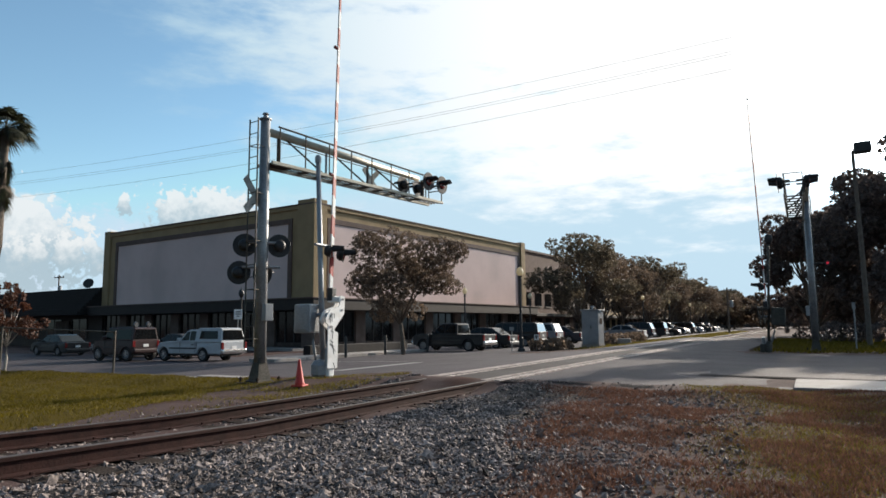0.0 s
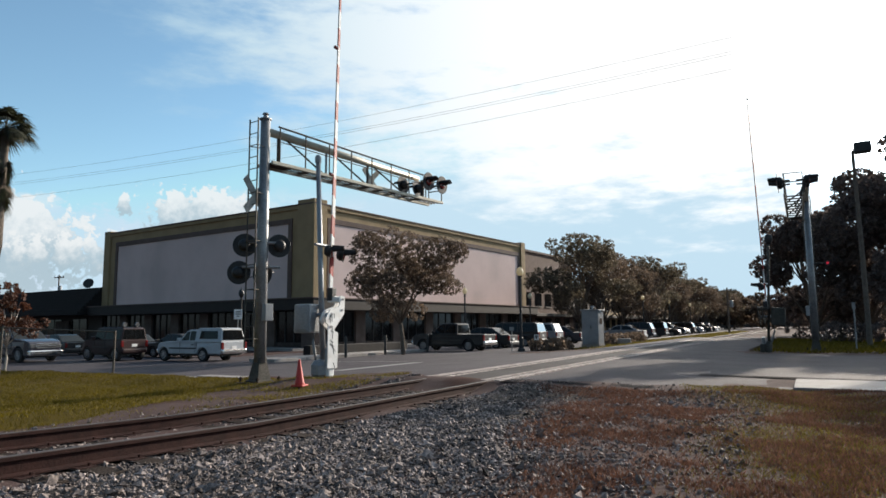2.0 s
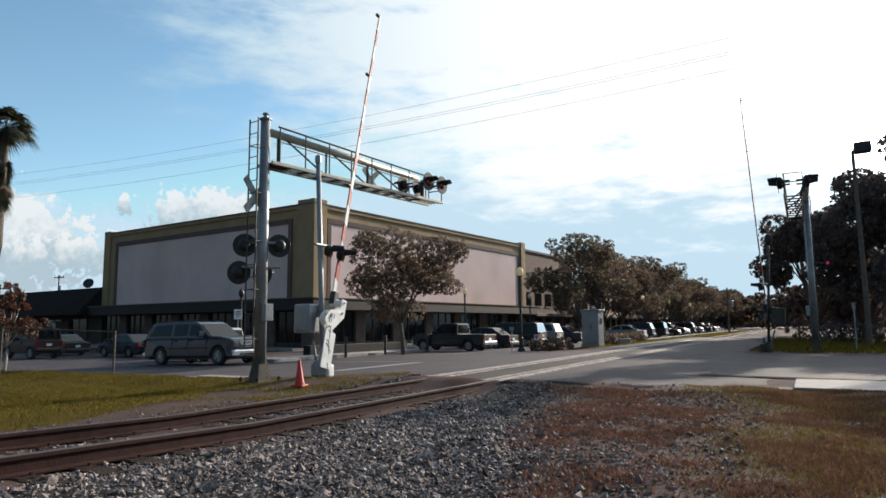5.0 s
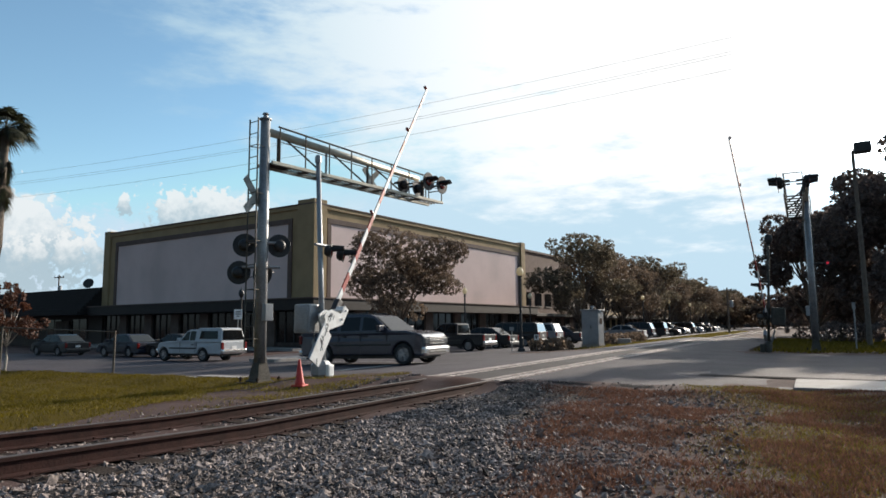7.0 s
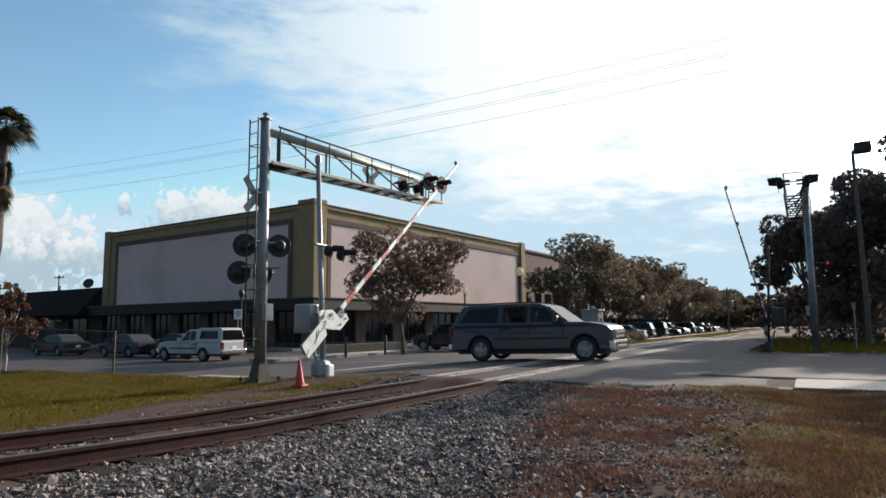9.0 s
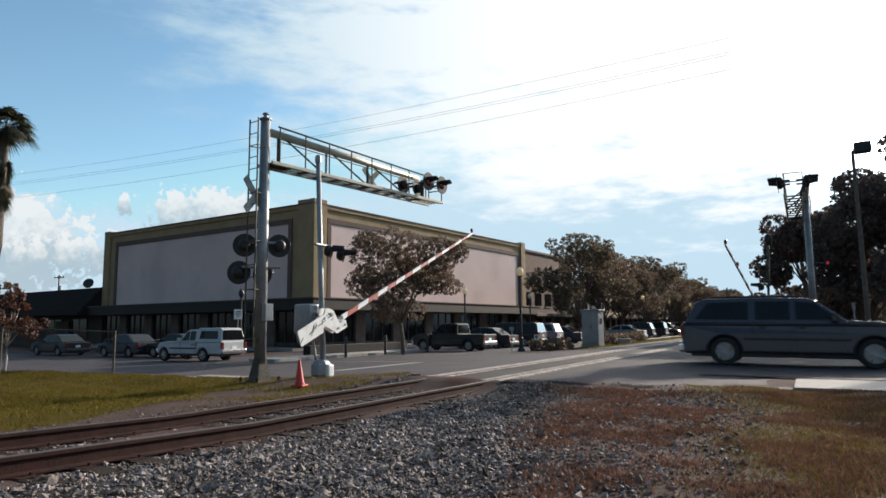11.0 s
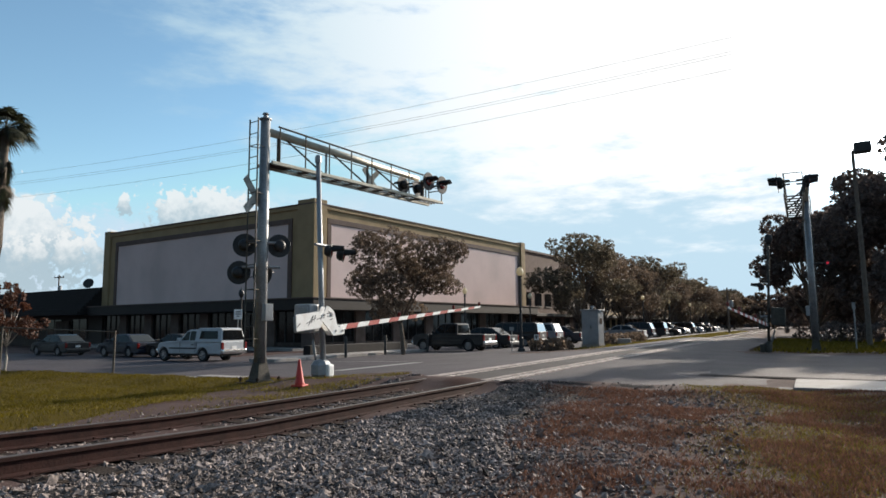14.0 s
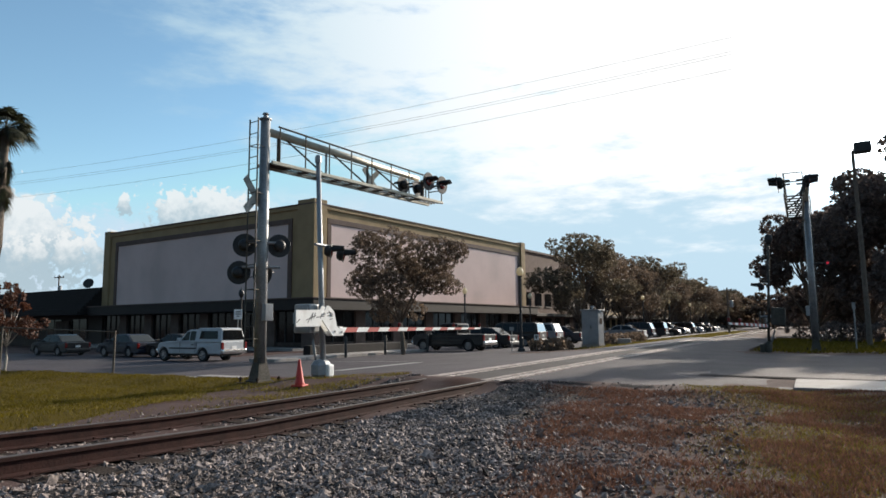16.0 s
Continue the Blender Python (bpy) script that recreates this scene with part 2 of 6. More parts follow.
M = dict(
    asphalt=material("asphalt", (0.045, 0.038, 0.043), (0.078, 0.067, 0.075), 0.85, scale=0.6, fine=45, bump=0.25, bump_scale=120, stain=(0.05, 0.048, 0.05), stain_scale=0.35, stain_amount=0.5, spec=0.22),
    tar=material("near_black_asphalt", (0.016, 0.014, 0.015), (0.03, 0.027, 0.029), 0.97, scale=3, fine=50, bump=0.6, bump_scale=60, spec=0.03),
    lot=material("old_asphalt", (0.034, 0.029, 0.029), (0.056, 0.049, 0.048), 0.9, scale=0.5, fine=40, bump=0.2, bump_scale=100, stain=(0.07, 0.07, 0.07), stain_scale=0.3, spec=0.2),
    concrete=material("concrete", (0.25, 0.23, 0.215), (0.34, 0.315, 0.295), 0.9, scale=2, fine=40, bump=0.15, stain=(0.24, 0.225, 0.2), stain_scale=0.9),
    pale_concrete=material("pale_concrete", (0.36, 0.33, 0.31), (0.48, 0.44, 0.42), 0.85, scale=2, fine=40, bump=0.15, stain=(0.3, 0.28, 0.25), stain_scale=0.8),
    crossing=material("worn_crossing_concrete", (0.22, 0.185, 0.17), (0.52, 0.45, 0.42), 0.9, scale=5, fine=30, bump=0.4, bump_scale=40, stain=(0.16, 0.13, 0.12), stain_scale=2.2, stain_amount=0.7, spec=0.2),
    earth=material("earth_and_turf", (0.062, 0.041, 0.038), (0.105, 0.074, 0.068), 0.95, scale=1.2, fine=30, bump=0.6, bump_scale=25, stain=(0.05, 0.021, 0.015), stain_scale=0.8, stain_amount=0.85, spec=0.06),
    lawn=material("lawn_turf", (0.058, 0.042, 0.004), (0.084, 0.058, 0.006), 0.95, scale=1.5, fine=25, bump=0.8, bump_scale=30, stain=(0.10, 0.065, 0.02), stain_scale=0.35, stain_amount=0.6, spec=0.08),
    thin_blade=material("thin_grass_blades", (0.125, 0.10, 0.016), (0.18, 0.14, 0.026), 0.7, scale=0.8, fine=6, island=0.35, through_light=0.35, spec=0.2),
    blade=material("grass_blades", (0.094, 0.072, 0.006), (0.15, 0.112, 0.009), 0.7, scale=0.8, fine=6, island=0.35, through_light=0.35, spec=0.2),
    dry_blade=material("dry_grass_blades", (0.12, 0.060, 0.041), (0.185, 0.095, 0.064), 0.75, scale=0.9, fine=6, island=0.4, through_light=0.3, spec=0.15),
    ballast=material("ballast_bed", (0.024, 0.02, 0.018), (0.05, 0.043, 0.04), 0.95, scale=6, fine=24, bump=1.0, bump_scale=18, spec=0.08),
    stone=material("ballast_stone", (0.075, 0.060, 0.054), (0.31, 0.258, 0.235), 0.85, scale=4, fine=50, island=0.75, bump=0.3, bump_scale=70, spec=0.25),
    rust=material("rusty_rail_steel", (0.018, 0.0062, 0.0052), (0.038, 0.0135, 0.0105), 0.85, 0.0, scale=5, fine=45, bump=0.3, bump_scale=60, spec=0.2),
    rail_top=material("worn_rail_head", (0.03, 0.021, 0.019), (0.065, 0.05, 0.045), 0.65, 0.1, scale=3, fine=60),
    tie=material("creosoted_timber", (0.025, 0.018, 0.015), (0.055, 0.042, 0.034), 0.95, scale=4, fine=35, bump=0.6, bump_scale=40, spec=0.1),
    galv=material("galvanised_steel", (0.21, 0.215, 0.22), (0.33, 0.335, 0.34), 0.5, 0.5, scale=2.5, fine=25, stain=(0.26, 0.22, 0.19), stain_scale=1.2, stain_amount=0.4, bump=0.05),
    # galvanised steel in warm cream: sunlight on the arm put into the colour, plus stains
    sunlit_galv=material("sunlit_galvanised_steel", (0.42, 0.40, 0.32), (0.55, 0.52, 0.42), 0.5, 0.15, scale=2.5, fine=25, stain=(0.3, 0.25, 0.18), stain_scale=1.4, stain_amount=0.4),
    # weathered brownish galvanised steel, darkened further to carry its backlit shade
    shaded_galv=material("weathered_steel_in_shade", (0.045, 0.04, 0.032), (0.095, 0.086, 0.07), 0.65, 0.3, scale=3, fine=25, stain=(0.09, 0.06, 0.04), stain_scale=1.5),
    alu=material("grey_painted_steel", (0.25, 0.265, 0.28), (0.34, 0.355, 0.37), 0.45, 0.4, scale=2, fine=30, stain=(0.25, 0.2, 0.16), stain_amount=0.3),
    black=material("black_paint", (0.012, 0.012, 0.013), (0.03, 0.03, 0.032), 0.55, scale=3, fine=30),
    white=material("white_paint", (0.72, 0.72, 0.70), (0.82, 0.82, 0.80), 0.5, scale=2, fine=30, stain=(0.5, 0.47, 0.42), stain_scale=2.5, stain_amount=0.45),
    old_white=material("weathered_board", (0.24, 0.26, 0.245), (0.36, 0.38, 0.36), 0.7, scale=2, fine=30, stain=(0.16, 0.16, 0.14), stain_scale=2.5, stain_amount=0.5),
    red=material("red_reflective", (0.33, 0.03, 0.025), (0.42, 0.045, 0.035), 0.5, scale=3, fine=30),
    cone=material("orange_cone_rubber", (0.48, 0.03, 0.025), (0.58, 0.045, 0.03), 0.5, scale=3, fine=30, stain=(0.4, 0.06, 0.04), stain_amount=0.4),
    ochre=material("ochre_stucco", (0.30, 0.215, 0.115), (0.37, 0.27, 0.15), 0.9, scale=0.8, fine=20, bump=0.15, bump_scale=50, stain=(0.25, 0.18, 0.1), stain_scale=0.5),
    trim=material("brown_trim_stucco", (0.11, 0.075, 0.062), (0.15, 0.105, 0.088), 0.9, scale=1, fine=20, bump=0.1),
    panel=material("pale_pink_stucco", (0.66, 0.51, 0.475), (0.74, 0.58, 0.54), 0.92, scale=0.5, fine=15, bump=0.12, bump_scale=60, stain=(0.5, 0.4, 0.37), stain_scale=0.25, stain_amount=0.5),
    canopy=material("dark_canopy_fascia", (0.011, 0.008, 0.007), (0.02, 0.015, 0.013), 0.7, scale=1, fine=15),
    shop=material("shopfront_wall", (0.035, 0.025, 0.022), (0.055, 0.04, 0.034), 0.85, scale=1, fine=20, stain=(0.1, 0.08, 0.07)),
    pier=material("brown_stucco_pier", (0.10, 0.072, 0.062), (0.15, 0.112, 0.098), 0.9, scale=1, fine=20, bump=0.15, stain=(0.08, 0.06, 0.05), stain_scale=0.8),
    shopglass=material("shop_glass", (0.008, 0.008, 0.009), (0.015, 0.015, 0.016), 0.08, scale=0.4, fine=5, spec=0.22),
    darkroof=material("dark_shingle_roof", (0.009, 0.007, 0.007), (0.018, 0.015, 0.014), 0.9, scale=2, fine=30, bump=0.4, bump_scale=14),
    brick=material("brown_brick", (0.12, 0.075, 0.056), (0.17, 0.105, 0.08), 0.9, scale=2, fine=25, bump=0.2),
    bark=material("grey_brown_bark", (0.085, 0.065, 0.05), (0.17, 0.135, 0.105), 0.95, scale=6, fine=40, bump=0.8, bump_scale=30),
    pale_bark=material("pale_bark", (0.28, 0.25, 0.22), (0.42, 0.38, 0.33), 0.9, scale=6, fine=40, bump=0.5, bump_scale=30),
    leaf=material("oak_leaves", (0.10, 0.083, 0.055), (0.165, 0.132, 0.09), 0.6, scale=0.8, fine=6, island=0.45, through_light=0.45),
    leaf_olive=material("olive_leaves", (0.105, 0.078, 0.055), (0.185, 0.132, 0.095), 0.6, scale=0.8, fine=6, island=0.45, through_light=0.45),
    leaf_dark=material("dark_leaves", (0.12, 0.094, 0.082), (0.2, 0.152, 0.132), 0.7, scale=0.8, fine=6, island=0.4, through_light=0.35),
    leaf_red=material("reddish_leaves", (0.075, 0.028, 0.016), (0.115, 0.046, 0.022), 0.7, scale=0.8, fine=6, island=0.4, through_light=0.3),
    palm=material("palm_fronds", (0.03, 0.034, 0.016), (0.06, 0.06, 0.028), 0.6, scale=1.5, fine=10, island=0.35, through_light=0.25),
    palm_dry=material("dry_palm_fronds", (0.075, 0.05, 0.03), (0.12, 0.085, 0.05), 0.8, scale=1.5, fine=10, island=0.3),
    tyre=material("tyre_rubber", (0.016, 0.016, 0.016), (0.03, 0.029, 0.028), 0.8, scale=6, fine=40),
    rim=material("alloy_wheel", (0.32, 0.32, 0.33), (0.42, 0.42, 0.43), 0.35, 0.7, scale=4, fine=30),
    chrome=material("chrome", (0.66, 0.66, 0.67), (0.76, 0.76, 0.77), 0.22, 1.0, scale=4, fine=30),
    glass=material("tinted_car_glass", (0.006, 0.007, 0.008), (0.01, 0.011, 0.012), 0.05, scale=2, fine=10, spec=0.32),
    lens=material("clear_lamp_lens", (0.12, 0.12, 0.125), (0.2, 0.2, 0.2), 0.18, 0.3, scale=8, fine=60),
    tail=material("red_lamp_lens", (0.14, 0.008, 0.008), (0.2, 0.012, 0.01), 0.2, scale=8, fine=60),
    plastic=material("dark_plastic", (0.025, 0.025, 0.026), (0.045, 0.045, 0.045), 0.6, scale=4, fine=40),
    globe=material("white_lamp_globe", (0.78, 0.70, 0.52), (0.84, 0.77, 0.6), 0.35, scale=4, fine=30, through_light=0.5),
    wire=material("black_cable", (0.12, 0.13, 0.15), (0.18, 0.19, 0.2), 0.8, scale=2, fine=10),
    pole_wood=material("weathered_pole_wood", (0.11, 0.085, 0.065), (0.18, 0.145, 0.115), 0.95, scale=5, fine=40, bump=0.5, bump_scale=25),
    signal_glow=glowing("lit_red_signal", (0.9, 0.03, 0.06), 0.3),
    signal_lens=material("dark_red_signal_lens", (0.12, 0.01, 0.01), (0.18, 0.02, 0.015), 0.2, scale=8, fine=50),
    road_line=material("worn_road_paint", (0.2, 0.19, 0.185), (0.33, 0.32, 0.31), 0.8, scale=5, fine=40, stain=(0.2, 0.2, 0.2), stain_scale=3),
)


def paint(name, c, rough=0.42, metal=0.0, coat=0.12, spec=0.35):
    return material(name, c, tuple(min(1, v * 1.12 + 0.004) for v in c), rough, metal, scale=1.2, fine=10, coat=coat, spec=spec, stain=tuple(v * 0.8 + 0.015 for v in c), stain_scale=1.5, stain_amount=0.4)


# ---------------------------------------------------------------- building blocks
def mesh_from(name, bm, mat, smooth=False):
    me = bpy.data.meshes.new(name)
    bm.to_mesh(me)
    bm.free()
    for m in (mat if isinstance(mat, (list, tuple)) else [mat]):
        me.materials.append(m)
    if smooth:
        for f in me.polygons:
            f.use_smooth = True
    return me


def part(name, bm, mat, parent=None, label="", smooth=False):
    ob = new(name, mesh_from(name, bm, mat, smooth))
    if parent is not None:
        ob.parent = parent
    if label:
        tagged(ob, label)
    return ob


def empty(name, m, label, category, group="", kind=""):
    ob = new(name)
    ob.matrix_basis = m
    ob.empty_display_size = 0.2
    return tagged(ob, label, category, group, kind)


def box(bm, x0, x1, y0, y1, z0, z1, bevel=0.0, m=None):
    r = bmesh.ops.create_cube(bm, size=1.0)
    vs = r["verts"]
    for v in vs:
        v.co = Vector((x0 + (v.co.x + 0.5) * (x1 - x0), y0 + (v.co.y + 0.5) * (y1 - y0), z0 + (v.co.z + 0.5) * (z1 - z0)))
    if bevel:
        es = list({e for v in vs for e in v.link_edges})
        r2 = bmesh.ops.bevel(bm, geom=es, offset=bevel, segments=2, affect="EDGES", profile=0.6)
        vs = list({v for f in r2["faces"] for v in f.verts} | {v for v in vs if v.is_valid})
    if m is not None:
        bmesh.ops.transform(bm, matrix=m, verts=vs)
    return vs


def tube(bm, a, b, r0, r1=None, seg=10, caps=True):
    a, b = Vector(a), Vector(b)
    d = b - a
    r1 = r0 if r1 is None else r1
    mat = Matrix.Translation((a + b) / 2) @ d.to_track_quat("Z", "Y").to_matrix().to_4x4()
    return bmesh.ops.create_cone(bm, cap_ends=caps, segments=seg, radius1=r0, radius2=r1, depth=d.length, matrix=mat)["verts"]


def polytube(bm, pts, radii, seg=8):
    """A tapered tube along a bent line."""
    rings = []
    n = len(pts)
    for i, p in enumerate(pts):
        p = Vector(p)
        d = (Vector(pts[min(i + 1, n - 1)]) - Vector(pts[max(i - 1, 0)])).normalized()
        q = d.to_track_quat("Z", "Y")
        rings.append([bm.verts.new(p + q @ Vector((math.cos(k * 2 * math.pi / seg), math.sin(k * 2 * math.pi / seg), 0)) * radii[i]) for k in range(seg)])
    for r, s in zip(rings, rings[1:]):
        for k in range(seg):
            bm.faces.new((r[k], r[(k + 1) % seg], s[(k + 1) % seg], s[k]))
    bm.faces.new(rings[-1])
    bm.faces.new(rings[0][::-1])


def lathe(bm, profile, seg=16, m=None, caps=True):
    rings = []
    for r, z in profile:
        rings.append([bm.verts.new((r * math.cos(k * 2 * math.pi / seg), r * math.sin(k * 2 * math.pi / seg), z)) for k in range(seg)])
    for a, b in zip(rings, rings[1:]):
        for k in range(seg):
            bm.faces.new((a[k], a[(k + 1) % seg], b[(k + 1) % seg], b[k]))
    if caps and profile[0][0] > 1e-4:
        bm.faces.new(rings[0][::-1])
    if caps and profile[-1][0] > 1e-4:
        bm.faces.new(rings[-1])
    if m is not None:
        bmesh.ops.transform(bm, matrix=m, verts=[v for r in rings for v in r])


def prism(bm, pts, w_low, w_high, z_low, z_high, bevel=0.0, m=None):
    """A side outline (x, z) spread across the width in y; the half width goes from w_low to w_high with height."""
    def wide(z):
        t = 0 if z_high == z_low else (z - z_low) / (z_high - z_low)
        return w_low + (w_high - w_low) * t
    A = [bm.verts.new((x, wide(z), z)) for x, z in pts]
    B = [bm.verts.new((x, -wide(z), z)) for x, z in pts]
    n = len(pts)
    faces = [bm.faces.new(A), bm.faces.new(B[::-1])]
    for i in range(n):
        faces.append(bm.faces.new((A[(i + 1) % n], A[i], B[i], B[(i + 1) % n])))
    bmesh.ops.recalc_face_normals(bm, faces=faces)
    vs = A + B
    if bevel:
        es = [e for f in faces[:2] for e in f.edges]
        r = bmesh.ops.bevel(bm, geom=es, offset=bevel, segments=3, affect="EDGES", profile=0.6, clamp_overlap=True)
        vs = list({v for v in vs if v.is_valid} | {v for f in r["faces"] for v in f.verts})
    if m is not None:
        bmesh.ops.transform(bm, matrix=m, verts=vs)
    return vs


def arrays_mesh(name, verts, faces, mat):
    me = bpy.data.meshes.new(name)
    me.from_pydata(verts.tolist() if hasattr(verts, "tolist") else verts, [], faces.tolist() if hasattr(faces, "tolist") else faces)
    for m in (mat if isinstance(mat, (list, tuple)) else [mat]):
        me.materials.append(m)
    me.update()
    return me


# ---------------------------------------------------------------- the lie of the land
TRACK = -6.75


def rise(Y):
    """The track climbs a little away from the crossing."""
    return 0.03 * np.clip(6.2 - np.asarray(Y, float), 0, 4)


def base_z(X, Y):
    """The street's level: highest at the track, falling away on both sides."""
    return np.interp(X, [-80, -30, -13, -8.9, -4.2, 0, 40], [-0.78, -0.62, -0.26, 0.0, 0.0, -0.06, -0.12]) + 0 * Y


def ground_z(X, Y):
    z = base_z(X, Y)
    close = np.abs(X - TRACK) < 1.7
    paved = np.clip((Y - np.where(close, 12.1, 11.2)) / np.where(close, 0.9, 1.6), 0, 1) * np.clip((36.0 - Y) / 3.0, 0, 1)
    near_track = np.clip(1 - (np.abs(X - TRACK) - 1.9) / 1.6, 0, 1)
    z = z - (1 - paved) * (0.10 + 0.09 * near_track) + rise(Y) * near_track
    return z


def on_street(X, Y):
    main = (X > -160) & (X < 110) & (Y > np.where(X > -1.6, 16.25, 17.2)) & (Y < 30.5)
    left = (X > -160) & (X < -8.4) & (Y > 14.2) & (Y <= 17.2)
    apron = (X >= -8.8) & (X < -1.6) & (Y > 12.9) & (Y <= 17.2)
    corner = (X >= -1.6) & (X < -0.3) & (Y > 14.0) & (Y <= 16.25)
    track_road = (X > -9.5) & (X < -2.4) & (Y >= 30.5) & (Y < 62)
    west = (X > -31) & (X < -12.6) & (Y >= 30.5) & (Y < 420)
    return main | left | apron | corner | track_road | west


def at_ground(x, y):
    return float(base_z(np.float64(x), np.float64(y)))


def at_soil(x, y):
    return float(ground_z(np.float64(x), np.float64(y)))


def sheet(name, xs, ys, zfun, keep, mat, lift):
    gx, gy = np.meshgrid(xs, ys)
    z = zfun(gx, gy) + lift(gx, gy)
    nx, ny = len(xs), len(ys)
    v = np.stack([gx.ravel(), gy.ravel(), z.ravel()], 1)
    i, j = np.meshgrid(np.arange(nx - 1), np.arange(ny - 1))
    a = (j * nx + i).ravel()
    f = np.stack([a, a + 1, a + nx + 1, a + nx], 1)
    cx = (xs[:-1] + xs[1:])[i.ravel()] / 2
    cy = (ys[:-1] + ys[1:])[j.ravel()] / 2
    ob = new(name, arrays_mesh(name, v, f[keep(cx, cy)], mat))
    for p in ob.data.polygons:
        p.use_smooth = True
    return ob


def uneven(X, Y):
    return 0.02 * np.sin(X * 1.7 + 0.6 * Y) * np.sin(Y * 1.3 - 0.4 * X) + 0.012 * np.sin(X * 4.1 + Y * 2.2)


def lawn_edge(Y):
    """How far the lawn reaches towards the track; it draws back before the street."""
    return -8.75 - np.clip((Y - 6.0) * 0.5, 0, 2.9)


def build_ground():
    xs = np.unique(np.concatenate([[-3000, -1500, -700, -350, -200], np.arange(-160, -40, 8.0), np.arange(-40, -14, 1.0), np.arange(-14, 8, 0.25), np.arange(8, 60, 4.0), [60, 90, 150, 300, 700, 1500, 3000]]))
    ys = np.unique(np.concatenate([[-3000, -1000, -300, -100, -50, -20, -10, -5], np.arange(-4, 16, 0.25), np.arange(16, 70, 1.0), np.arange(70, 200, 10.0), [200, 300, 420, 600, 1000, 1800, 3000]]))
    def lift(X, Y):
        s = on_street(X, Y) & on_street(X + 0.6, Y) & on_street(X - 0.6, Y) & on_street(X, Y + 0.6) & on_street(X, Y - 0.6)
        near = (np.abs(X) < 60) & (np.abs(Y) < 80)
        return np.where(s, -0.05, np.where(near, uneven(X, Y), 0.0))
    g = sheet("ground", xs, ys, ground_z, lambda X, Y: X > -1e9, M["earth"], lift)
    tagged(g, "dry brown earth with thin patchy grass beside the railway", "ground", kind="structure")
    xs = np.unique(np.concatenate([np.arange(-160, -32, 8.0), np.arange(-32, -12, 1.0), [-31, -12.6, -8.8, -8.4, -2.4, -1.6, -0.3, 0.2], np.arange(-12, 2, 0.4), np.arange(2, 111, 6.0)]))
    ys = np.unique(np.concatenate([[11.7, 12.9, 14.0, 14.2, 16.25, 17.2, 30.5, 62], np.arange(12, 31, 0.8), np.arange(31, 70, 3.0), np.arange(70, 420, 20.0), [420]]))
    r = sheet("road", xs, ys, base_z, lambda X, Y: on_street(X, Y), M["asphalt"], lambda X, Y: -0.008 + 0.004 * np.sin(X * 0.9) * np.sin(Y * 0.7) - 0.022 * (np.abs(X - TRACK) < 1.25))
    tagged(r, "worn grey asphalt street crossing the railway track", "road", kind="structure")
    # lawn on the far side of the track
    xs, ys = np.arange(-60, -8.9, 0.5), np.arange(-12, 14.3, 0.5)

    def lawn_lift(X, Y):
        edge = np.clip((X + 60) / 3, 0, 1) * np.clip((lawn_edge(Y) - X) / 1.2, 0, 1) * np.clip((14.0 - Y) / 0.5, 0, 1)
        return uneven(X, Y) - 0.06 + 0.12 * edge + 0.15 * np.clip((-14 - X) / 10, 0, 1) * edge
    lawn = sheet("lawn", xs, ys, ground_z, lambda X, Y: Y < 14.2, M["lawn"], lawn_lift)
    tagged(lawn, "mown yellow-green lawn beside the railway track", "lawn", kind="structure")


build_ground()
# ---------------------------------------------------------------- railway track
RAIL_NEAR, RAIL_FAR = TRACK + 0.75, TRACK - 0.75


